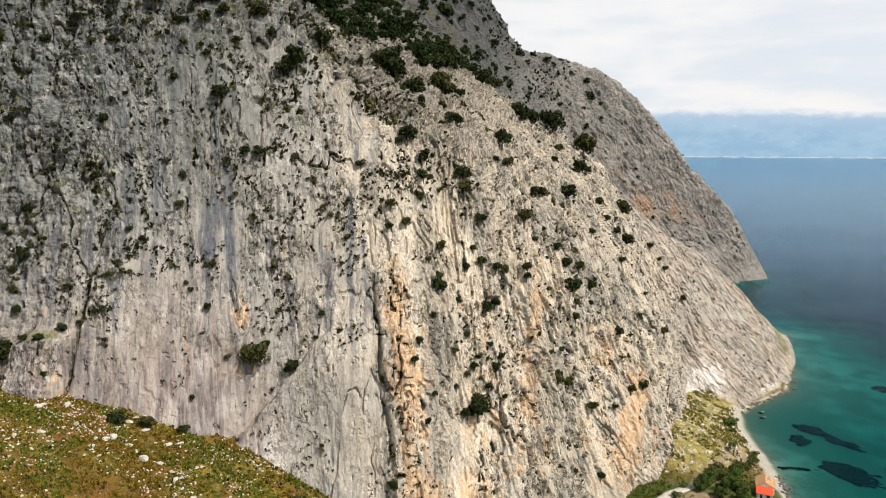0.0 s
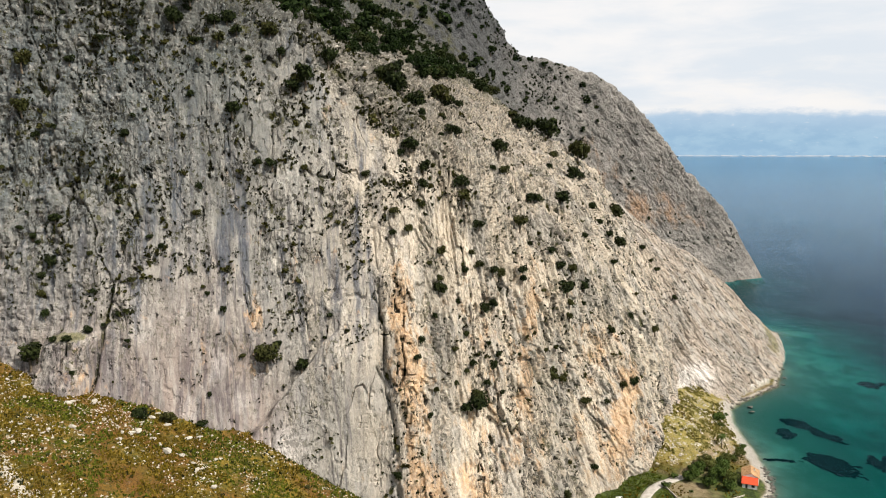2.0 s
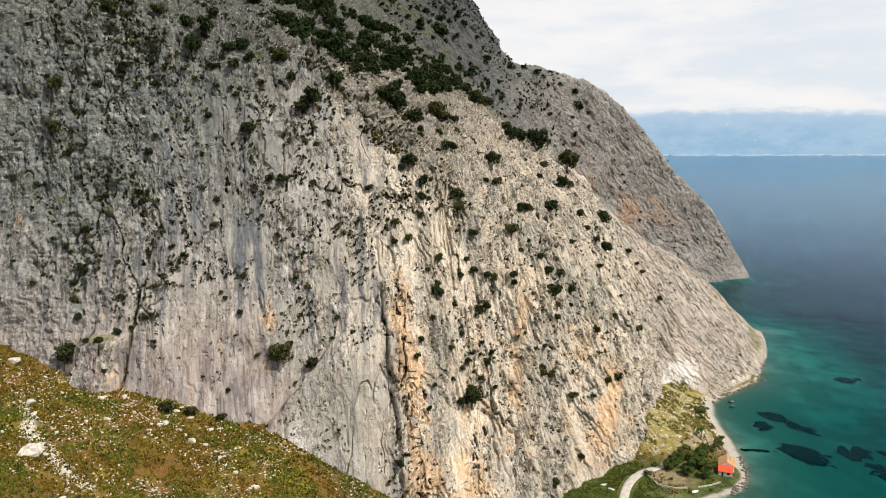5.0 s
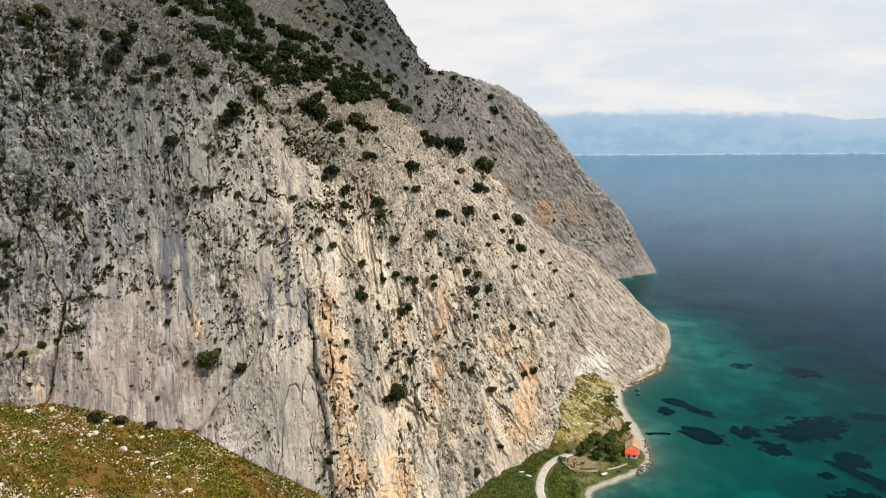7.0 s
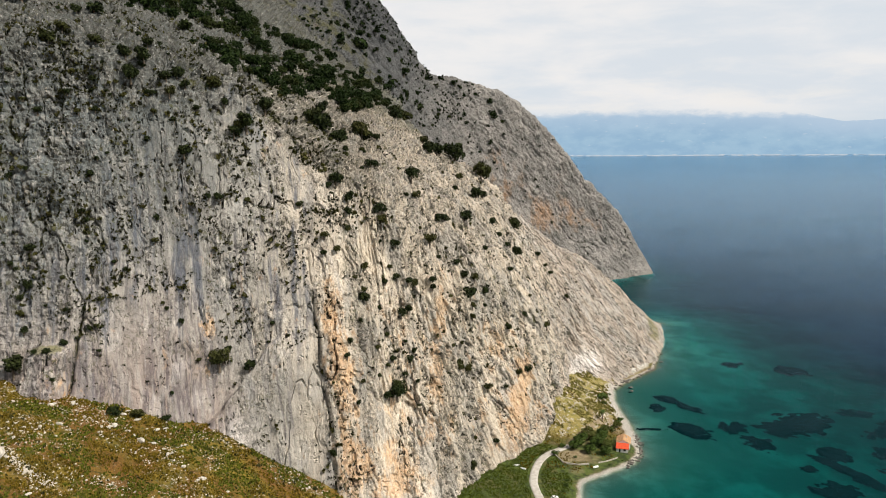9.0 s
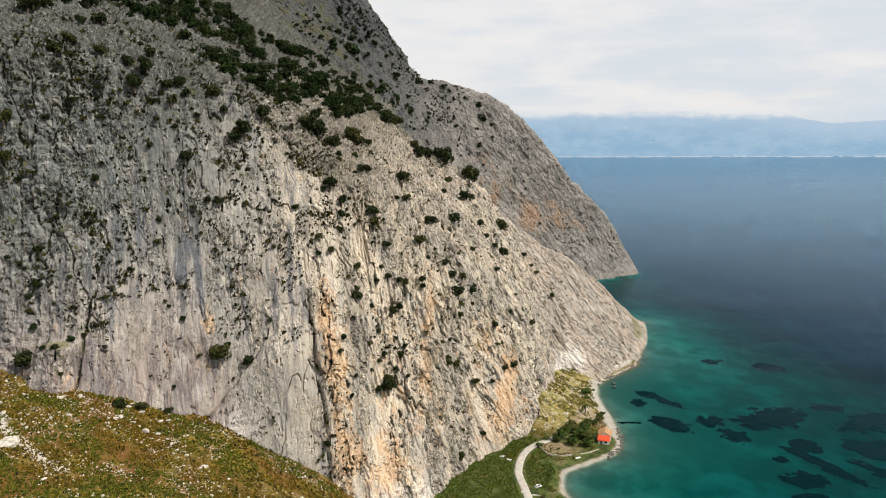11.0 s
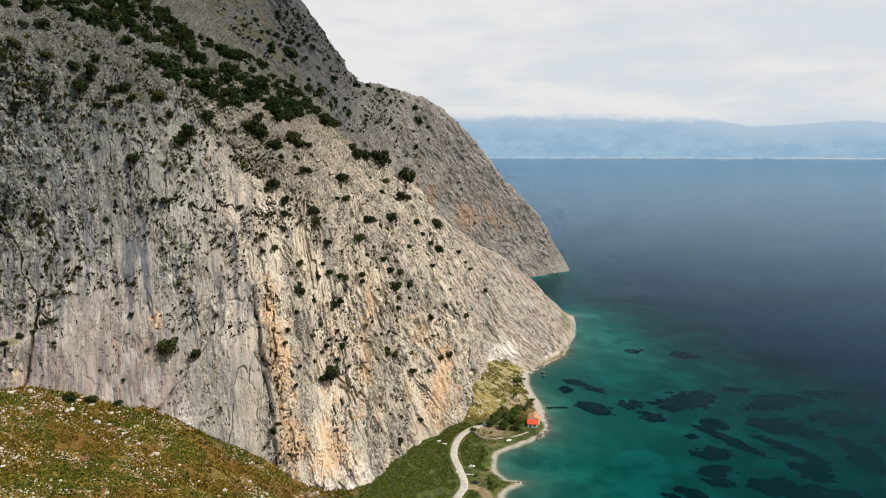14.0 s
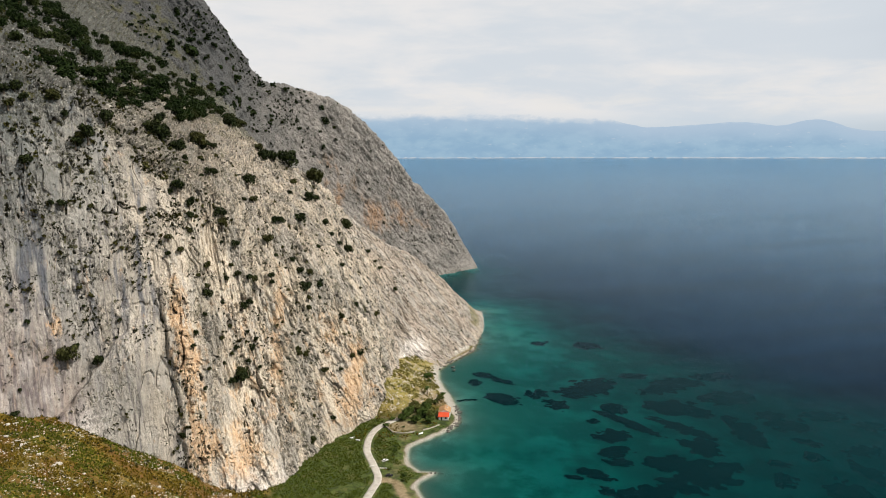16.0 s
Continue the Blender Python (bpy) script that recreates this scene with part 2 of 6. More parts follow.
def far_rock_nodes(n):
    """Darker weathered limestone with red-brown scars and scrub."""
    p = place(n)
    base = n.mix(n.ramp(n.noise(p, 0.035, 7, 0.68), 0.35, 0.65), (0.185, 0.174, 0.160), (0.305, 0.282, 0.256))
    # upper west: darker grey stone, with its cloud shade put into the colour
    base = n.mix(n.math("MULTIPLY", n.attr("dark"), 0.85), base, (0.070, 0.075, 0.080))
    ochre = n.ramp(n.math("ADD", n.attr("stain"), n.math("MULTIPLY", n.math("SUBTRACT", n.noise(n.stretch(p, 1, 1, 0.6), 0.04, 8, 0.68), 0.5), 3.4)), 0.50, 1.2)
    base = n.mix(n.math("MULTIPLY", ochre, 0.75), base, (0.36, 0.215, 0.120))
    base = n.mix(n.math("MULTIPLY", n.ramp(n.noise(p, 0.28, 7, 0.78), 0.52, 0.60), 0.7), base, (0.05, 0.05, 0.045))
    base = n.mix(n.math("MULTIPLY", n.ramp(n.noise(n.stretch(p, 1.2, 1, 0.4), 0.22, 6, 0.7), 0.55, 0.68), 0.5), base, (0.186, 0.177, 0.161))
    moss = n.ramp(n.math("ADD", n.attr("moss"), n.math("MULTIPLY", n.math("SUBTRACT", n.noise(p, 0.08, 7, 0.72), 0.5), 2.2)), 0.45, 0.95)
    base = n.mix(n.math("MULTIPLY", moss, 0.8), base, (0.093, 0.090, 0.031))
    base = n.mix(n.attr("fresh"), base, (0.260, 0.223, 0.180))
    return finish(n, base, 0.95, n.math("ADD", n.noise(p, 0.16, 9, 0.74), n.math("MULTIPLY", n.noise(n.stretch(p, 1, 1, 0.6), 0.7, 6, 0.7), 0.5)), 1.0, 6.0)


def ground_nodes(n):
    """Dry spring turf with bare earth and stones, green scrub on the flat, shingle at the shore and dull sand under water."""
    p = place(n)
    big, mid, fine = n.noise(p, 0.045, 5, 0.6), n.noise(p, 0.3, 7, 0.68), n.noise(p, 1.7, 6, 0.72)
    grass = n.mix(n.ramp(mid, 0.38, 0.62), (0.060, 0.052, 0.006), (0.175, 0.118, 0.013))
    grass = n.mix(n.math("MULTIPLY", n.ramp(big, 0.40, 0.58), 0.9), grass, n.mix(n.ramp(fine, 0.4, 0.6), (0.075, 0.032, 0.007), (0.175, 0.082, 0.016)))
    grass = n.mix(n.math("MULTIPLY", n.ramp(n.noise(p, 0.8, 7, 0.8), 0.51, 0.60), 0.8), grass, (0.026, 0.034, 0.006))
    stones = n.ramp(n.noise(p, 0.42, 9, 0.82), 0.585, 0.64)
    grass = n.mix(n.math("MULTIPLY", stones, 0.7), grass, n.mix(n.ramp(fine, 0.4, 0.6), (0.22, 0.195, 0.155), (0.36, 0.325, 0.27)))
    lush = n.mix(n.ramp(mid, 0.38, 0.62), (0.020, 0.032, 0.006), (0.064, 0.086, 0.015))
    lush = n.mix(n.math("MULTIPLY", n.ramp(n.noise(p, 0.11, 5, 0.65), 0.5, 0.66), 0.7), lush, (0.099, 0.087, 0.030))
    color = n.mix(n.attr("lush"), grass, lush)
    color = n.mix(n.math("MULTIPLY", n.attr("scree"), 0.65), color, n.mix(n.ramp(mid, 0.38, 0.62), (0.14, 0.132, 0.034), (0.29, 0.250, 0.080)))
    earth = n.mix(n.ramp(mid, 0.35, 0.65), (0.144, 0.106, 0.057), (0.251, 0.198, 0.122))
    color = n.mix(n.attr("earth"), color, earth)
    scree = n.mix(n.ramp(fine, 0.4, 0.62), (0.25, 0.225, 0.185), (0.50, 0.46, 0.40))
    color = n.mix(n.math("MULTIPLY", n.attr("scree"), n.ramp(n.noise(p, 0.22, 8, 0.8), 0.53, 0.62)), color, scree)
    crag = n.mix(n.ramp(n.noise(p, 0.6, 8, 0.7), 0.40, 0.58), (0.17, 0.158, 0.135), (0.46, 0.43, 0.375))
    color = n.mix(n.attr("rocky"), color, crag)
    shingle = n.mix(n.ramp(fine, 0.35, 0.65), (0.20, 0.182, 0.155), (0.40, 0.37, 0.325))
    color = n.mix(n.attr("beach"), color, shingle)
    sand = n.mix(n.math("MULTIPLY", n.ramp(n.noise(p, 0.03, 6, 0.62), 0.4, 0.6), n.ramp(n.noise(n.stretch(p, 1, 0.7, 1), 0.011, 4, 0.55), 0.36, 0.56)), (0.072, 0.074, 0.060), (0.150, 0.144, 0.118))
    color = n.mix(n.attr("bed"), color, sand)
    return finish(n, color, 0.95, n.math("ADD", mid, n.math("MULTIPLY", fine, 0.6)), 1.0, 0.9)


def sea_nodes(n):
    """Clear water that swallows red with depth, over the sea bed, and scatters blue-green light where it is deep."""
    p = place(n)
    depth, far = n.attr("depth"), n.attr("far")
    tint = n.add("CombineColor", {0: n.math("POWER", 0.60, depth), 1: n.math("POWER", 0.94, depth), 2: n.math("POWER", 0.945, depth)}).outputs[0]
    clear = n.add("BsdfTransparent", {"Color": tint})
    body = n.mix(far, (0.003, 0.042, 0.050), (0.004, 0.024, 0.056))
    gusts = n.ramp(n.noise(n.stretch(p, 0.35, 1.6, 1), 0.008, 5, 0.6), 0.42, 0.62)
    body = n.mix(n.math("MULTIPLY", gusts, n.ramp(far, 0.0, 0.5, 0.0, 0.75)), body, (0.003, 0.012, 0.024))
    murk = n.add("BsdfDiffuse", {"Color": body})
    water = n.add("MixShader", {0: n.math("SUBTRACT", 1.0, n.math("POWER", 0.979, depth)), 1: clear.outputs[0], 2: murk.outputs[0]})
    ripple = n.noise(n.stretch(p, 0.22, 1.0, 1), 0.8, 5, 0.6)
    swell = n.math("ADD", ripple, n.math("MULTIPLY", n.noise(n.stretch(p, 0.14, 1.0, 1), 0.10, 4, 0.6), 1.3))
    level_sea = n.add("VectorMath", {0: n.stretch(n.add("NewGeometry").outputs["Normal"], 0.3, 0.3, 0.3), 1: (0, 0, 0.7)}, operation="ADD").outputs[0]
    level_sea = n.add("VectorMath", {0: level_sea}, operation="NORMALIZE").outputs[0]
    normal = n.add("Bump", {"Height": swell, "Strength": 0.7, "Distance": 0.4, "Normal": level_sea}).outputs[0]
    gloss = n.add("BsdfGlossy", {"Color": (0.72, 0.89, 1.0, 1), "Roughness": 0.22, "Normal": normal})
    edge = n.add("Fresnel", {"IOR": 1.33, "Normal": normal}).outputs[0]
    calm = n.ramp(n.noise(n.stretch(p, 0.4, 1.3, 1), 0.009, 5, 0.6), 0.36, 0.64, 1.33, 1.50)       # ruffled and slack water
    edge = n.math("MINIMUM", n.math("MULTIPLY", n.math("POWER", edge, 2.4), calm), 0.97)
    return n.add("MixShader", {0: edge, 1: water.outputs[0], 2: gloss.outputs[0]}).outputs[0]


def leaf_nodes(dark, light, dry=0.5):
    def build(n):
        """Small tough leaves, each clump a little different."""
        r = n.add("NewGeometry").outputs["Random Per Island"]
        o = n.add("ObjectInfo").outputs["Random"]
        c = n.mix(n.math("MULTIPLY", r, 0.85), dark, light)
        c = n.mix(n.math("MULTIPLY", n.ramp(o, 0.55, 1.0), dry), c, (0.085, 0.075, 0.022))
        return finish(n, c, 0.8, spec=0.08)
    return build


def plain_nodes(a, b, scale, rough=0.8, bump=0.3, spec=0.3, metal=0.0):
    def build(n):
        """Two tones of one surface, with grain."""
        p = n.add("TexCoord").outputs["Object"]
        g = n.noise(p, scale, 6, 0.65)
        c = n.mix(n.ramp(g, 0.35, 0.65), a, b)
        c = n.mix(n.math("MULTIPLY", n.ramp(n.noise(p, scale * 6, 4, 0.6), 0.5, 0.75), 0.25), c, tuple(v * 0.5 for v in a))
        return finish(n, c, rough, g, bump, 0.1, spec, metal)
    return build


def stone_nodes(n):
    """Loose limestone blocks."""
    p = place(n)
    g = n.noise(p, 1.1, 8, 0.7)
    c = n.mix(n.ramp(g, 0.36, 0.62), (0.24, 0.22, 0.185), (0.47, 0.435, 0.375))
    c = n.mix(n.math("MULTIPLY", n.add("ObjectInfo").outputs["Random"], 0.35), c, (0.36, 0.32, 0.26))
    return finish(n, c, 0.92, g, 1.0, 0.4)


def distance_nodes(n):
    """Mountains, leagues of blue haze put into their glowing colour, tops lost in cloud."""
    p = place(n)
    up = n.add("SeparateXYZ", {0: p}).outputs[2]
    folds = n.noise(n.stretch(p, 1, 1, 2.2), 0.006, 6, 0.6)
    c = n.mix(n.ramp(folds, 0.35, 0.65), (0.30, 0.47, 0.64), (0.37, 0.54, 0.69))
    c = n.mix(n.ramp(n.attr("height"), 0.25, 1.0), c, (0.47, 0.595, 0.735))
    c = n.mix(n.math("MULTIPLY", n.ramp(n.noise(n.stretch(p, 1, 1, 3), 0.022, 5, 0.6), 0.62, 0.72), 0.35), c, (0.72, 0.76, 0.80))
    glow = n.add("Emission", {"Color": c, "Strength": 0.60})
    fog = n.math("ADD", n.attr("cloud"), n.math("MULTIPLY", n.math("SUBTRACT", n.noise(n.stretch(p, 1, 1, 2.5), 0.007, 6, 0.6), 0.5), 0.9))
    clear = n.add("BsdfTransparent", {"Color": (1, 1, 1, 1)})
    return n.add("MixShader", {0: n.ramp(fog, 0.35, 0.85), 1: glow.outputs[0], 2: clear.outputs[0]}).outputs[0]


ROCK, FAR_ROCK = material("limestone", rock_nodes), material("dark_limestone", far_rock_nodes)
GROUND, SEA = material("turf_and_shingle", ground_nodes), material("sea_water", sea_nodes)
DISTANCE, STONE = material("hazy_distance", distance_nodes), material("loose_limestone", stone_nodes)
LEAF = material("evergreen_leaves", leaf_nodes((0.003, 0.006, 0.0015), (0.018, 0.033, 0.006), 0.12))
GARDEN_LEAF = material("garden_leaves", leaf_nodes((0.012, 0.022, 0.005), (0.070, 0.105, 0.020)))
TUFT = material("dry_cliff_tufts", leaf_nodes((0.006, 0.008, 0.003), (0.040, 0.041, 0.013)))
TURF = material("grass_tussocks", leaf_nodes((0.034, 0.028, 0.003), (0.190, 0.128, 0.014), 0.0))
GREEN_TURF = material("fresh_grass_tussocks", leaf_nodes((0.024, 0.030, 0.003), (0.125, 0.140, 0.014), 0.0))
FAN_TURF = material("yellow_green_grass", leaf_nodes((0.13, 0.125, 0.024), (0.30, 0.26, 0.065)))
WET_STONE = material("dark_wet_stone", plain_nodes((0.045, 0.040, 0.032), (0.13, 0.115, 0.095), 1.5, 0.6, 0.6))
BARK = material("bark", plain_nodes((0.06, 0.045, 0.03), (0.14, 0.11, 0.08), 3.0))
SEAGRASS = material("seagrass", plain_nodes((0.002, 0.005, 0.007), (0.008, 0.014, 0.016), 0.4, 1.0, 0.3, 0.0))
MEADOW = material("meadow_leaves", leaf_nodes((0.032, 0.048, 0.005), (0.105, 0.132, 0.016), 0.15))
CUSHION = material("cushion_scrub_leaves", leaf_nodes((0.007, 0.009, 0.003), (0.040, 0.044, 0.011), 0.4))
FACE_LEAF = material("cliff_shrub_leaves", leaf_nodes((0.005, 0.008, 0.003), (0.028, 0.038, 0.010), 0.35))

# ---- noise and sheets ----
def lattice(i, j, k, seed):
    h = (i.astype(np.int64) * 374761393 + j.astype(np.int64) * 668265263 + k.astype(np.int64) * 2147483647 + seed * 974711) & 0xFFFFFFFF
    h = ((h ^ (h >> 13)) * 1274126177) & 0xFFFFFFFF
    return ((h ^ (h >> 16)) & 0xFFFF) / 65535.0


def rough(x, y, z=None, seed=0):
    """Smooth value noise from 0 to 1 at the given coordinates (arrays)."""
    z = np.zeros_like(x) if z is None else z
    i, j, k = np.floor(x), np.floor(y), np.floor(z)
    u, v, w = (t * t * (3 - 2 * t) for t in (x - i, y - j, z - k))
    out = 0
    for a in (0, 1):
        for b in (0, 1):
            for c in (0, 1):
                out = out + lattice(i + a, j + b, k + c, seed) * (u if a else 1 - u) * (v if b else 1 - v) * (w if c else 1 - w)
    return out


def fractal(x, y, z=None, seed=0, octaves=4, gain=0.5):
    total, weight, norm = 0, 1.0, 0.0
    for o in range(octaves):
        total, norm = total + weight * rough(x * 2**o, y * 2**o, None if z is None else z * 2**o, seed + o), norm + weight
        weight *= gain
    return total / norm


def ridged(x, y, z=None, seed=0, octaves=3):
    return 1 - np.abs(2 * fractal(x, y, z, seed, octaves) - 1)


def billow(x, y, z=None, seed=0, octaves=3, gain=0.5):
    """Rounded lumps with sharp creases between them, from 0 in the creases up to 1."""
    total, weight, norm = 0, 1.0, 0.0
    for o in range(octaves):
        total, norm = total + weight * np.abs(2 * rough(x * 2.1**o, y * 2.1**o, None if z is None else z * 2.1**o, seed + o) - 1), norm + weight
        weight *= gain
    return total / norm


def step(x, lo, hi):
    t = np.clip((x - lo) / (hi - lo), 0, 1)
    return t * t * (3 - 2 * t)


def sheet(name, grid, mat, flip=False, smooth_faces=True, **attributes):
    """A grid of points (n, m, 3) as one mesh, with a float attribute for each array given."""
    n, m = grid.shape[:2]
    idx = np.arange(n * m).reshape(n, m)
    quads = np.stack([idx[:-1, :-1], idx[1:, :-1], idx[1:, 1:], idx[:-1, 1:]], -1).reshape(-1, 4)
    quads = quads[:, ::-1] if flip else quads
    me = bpy.data.meshes.new(name)
    me.vertices.add(n * m)
    me.vertices.foreach_set("co", grid.astype(np.float32).ravel())
    me.loops.add(quads.size)
    me.loops.foreach_set("vertex_index", quads.astype(np.int32).ravel())
    me.polygons.add(len(quads))
    me.polygons.foreach_set("loop_start", np.arange(0, quads.size, 4, dtype=np.int32))
    me.polygons.foreach_set("use_smooth", np.full(len(quads), smooth_faces))
    me.update(calc_edges=True)
    for key, values in attributes.items():
        me.attributes.new(key, "FLOAT", "POINT").data.foreach_set("value", np.broadcast_to(values, (n, m)).astype(np.float32).ravel())
    me.materials.append(mat)
    return new(name, me)


def normals(g):
    du, dv = np.gradient(g, axis=0), np.gradient(g, axis=1)
    nrm = np.cross(du, dv)
    return nrm / np.maximum(np.linalg.norm(nrm, axis=-1, keepdims=True), 1e-9)


def pchip(xs, ys, xq):
    """Smooth monotone interpolation of rows ys (n, k) at xs to xq."""
    xs, ys, xq = np.asarray(xs, float), np.asarray(ys, float), np.asarray(xq, float)
    h = np.diff(xs)
    d = np.diff(ys, axis=0) / h[:, None]
    m = np.zeros_like(ys)
    w1, w2 = (2 * h[1:] + h[:-1])[:, None], (h[1:] + 2 * h[:-1])[:, None]
    same = d[:-1] * d[1:] > 0
    with np.errstate(divide="ignore", invalid="ignore"):
        mid = (w1 + w2) / (w1 / d[:-1] + w2 / d[1:])
    m[1:-1] = np.where(same, mid, 0)
    m[0], m[-1] = d[0], d[-1]
    i = np.clip(np.searchsorted(xs, xq, side="right") - 1, 0, len(xs) - 2)
    t = ((xq - xs[i]) / h[i])[:, None]
    hh = h[i][:, None]
    return ((1 + 2 * t) * (1 - t) ** 2 * ys[i] + t * (1 - t) ** 2 * hh * m[i]
            + t * t * (3 - 2 * t) * ys[i + 1] + t * t * (t - 1) * hh * m[i + 1])


# Cross-sections of the near cliff: x, then (y, z) at foot, low wall, mid wall, brow, slope, crest, back
CLIFF = {}
CLIFF[-300] = (225, 15), (249, 105), (279, 187.5), (306, 247.5), (375, 292.5), (510, 352.5), (750, 450)
CLIFF[-142.5] = (225, 37.5), (246.9, 97.5), (271, 180), (287, 240), (350, 267), (487.5, 310), (720, 393)
CLIFF[-94.5] = (237, 30), (247.5, 75), (268.5, 140), (288, 226), (352.5, 252), (480, 286), (705, 360)
CLIFF[-67.5] = (244.5, 30), (261, 82.5), (274.5, 163.5), (301.5, 226.5), (354, 237), (472.5, 262.5), (690, 327)
CLIFF[-37.5] = (244.5, 15), (256.5, 82.5), (282, 160.5), (301.5, 199.5), (357, 217.5), (468, 250.5), (682.5, 300)
CLIFF[-15] = (243, 0), (258, 82.5), (280.5, 147), (300, 178.5), (367.5, 204), (480, 232.5), (675, 277.5)
CLIFF[7.5] = (246, -4.5), (271.5, 66), (285, 112.5), (295.5, 157.5), (367.5, 192), (495, 222), (675, 258)
CLIFF[30] = (253.5, -6), (282, 69), (298.5, 108), (318, 139.5), (393, 180), (525, 211.5), (675, 240)
CLIFF[67.5] = (300, -6), (321, 51), (330, 102), (369, 144), (435, 169.5), (502.5, 183), (600, 168)
CLIFF[97.5] = (327, -6), (340.5, 54), (370.5, 99), (412.5, 124.5), (453, 147), (502.5, 163.5), (600, 135)
CLIFF[127.5] = (358.5, -6), (382.5, 37.5), (412.5, 75), (447, 102), (480, 120), (517.5, 132), (600, 97.5)
CLIFF[160.5] = (424, -6), (452, 24), (465, 51), (474, 73.5), (495, 93), (525, 108), (615, 60)
CLIFF[202.5] = (446, -6), (476, 18), (498, 40.5), (514.5, 60), (532.5, 75), (555, 85.5), (637.5, 22.5)
CLIFF[247.5] = (494, -5.6), (512, 9.8), (534, 22.3), (552, 34.9), (570, 44.6), (592.5, 51.6), (648, 0)
CLIFF[285] = (556, -6), (568, 3.2), (580, 8.6), (592, 13), (602.5, 16.2), (614.5, 18.4), (649, -7.5)
CLIFF[312] = (616, -9), (622, -4.5), (626.5, -1.5), (631, 0), (637, 0), (643, -1.5), (658, -12)


def loft(sections, us, vs, last):
    """A sheet through cross-sections: rows of x (us) by steps along the profile (vs, 0 to 7). last(x, y, z): the far end."""
    xs = sorted(sections)
    rows = np.array([[*sum(sections[x], ()), *last(x, *sections[x][-1])] for x in xs], float)
    at = pchip(xs, rows, us).reshape(len(us), -1, 2)
    n = at.shape[1]
    out = np.stack([pchip(np.arange(n), at[:, :, c].T, vs).T for c in (0, 1)], -1)
    return np.dstack([np.repeat(np.asarray(us)[:, None], len(vs), 1), out])


def behind(x, y, z):
    return (y + 195, z + 120) if x < 45 else (y + 135, -12)


# Cross-sections of the headland behind
FAR = {}
FAR[-630] = (630, 300), (660, 352.5), (705, 405), (780, 495), (870, 585), (960, 645), (1200, 705)
FAR[-195] = (630, 270), (660, 327), (690, 372), (735, 435), (795, 495), (870, 547.5), (1125, 630)
FAR[-60] = (645, 240), (667.5, 288), (687, 322.5), (720, 370.5), (757.5, 411), (795, 450), (900, 495)
FAR[0] = (660, 210), (682.5, 258), (705, 288), (720, 317), (729, 344), (739.5, 373), (840, 390)
FAR[30] = (675, 165), (697.5, 225), (712.5, 258), (727.5, 286), (741, 313), (753, 337), (870, 333)
FAR[60] = (720, 120), (757.5, 180), (780, 225), (802.5, 260), (822, 289), (840, 312), (960, 290)
FAR[84] = (752, 88), (786, 157), (808, 209), (827, 243), (842, 267), (858, 284), (975, 262)
FAR[105] = (780, 60), (810, 135.1), (832.5, 195.2), (847.5, 232.8), (859.5, 258.4), (873, 281), (990, 255.5)
FAR[174] = (825, 15), (855, 90.9), (873, 151.8), (885, 205.2), (894, 240), (906, 269), (1035, 224)
FAR[225] = (855, 0), (877.5, 71), (889.5, 127), (900, 178.5), (909, 214), (921, 244), (1050, 188)
FAR[270] = (870, -7.5), (891, 49.8), (901.5, 92.1), (910.5, 131.4), (918, 170), (927, 202), (1050, 150)
FAR[307.5] = (885, -7.5), (900, 35), (910.5, 70), (918, 100.5), (924, 129), (933, 154), (1050, 100)
FAR[387] = (918, -7.5), (927, 10.2), (933, 26.4), (937.5, 42.6), (942, 62), (948, 78), (1035, 42)
FAR[429] = (936, -7.5), (939, -2.6), (942, 2.3), (945, 7.2), (948, 11.4), (951, 14), (1005, 3.5)
FAR[444] = (942, -13.5), (945, -12), (948, -10.5), (951, -9), (954, -9), (957, -9), (1005, -13.5)


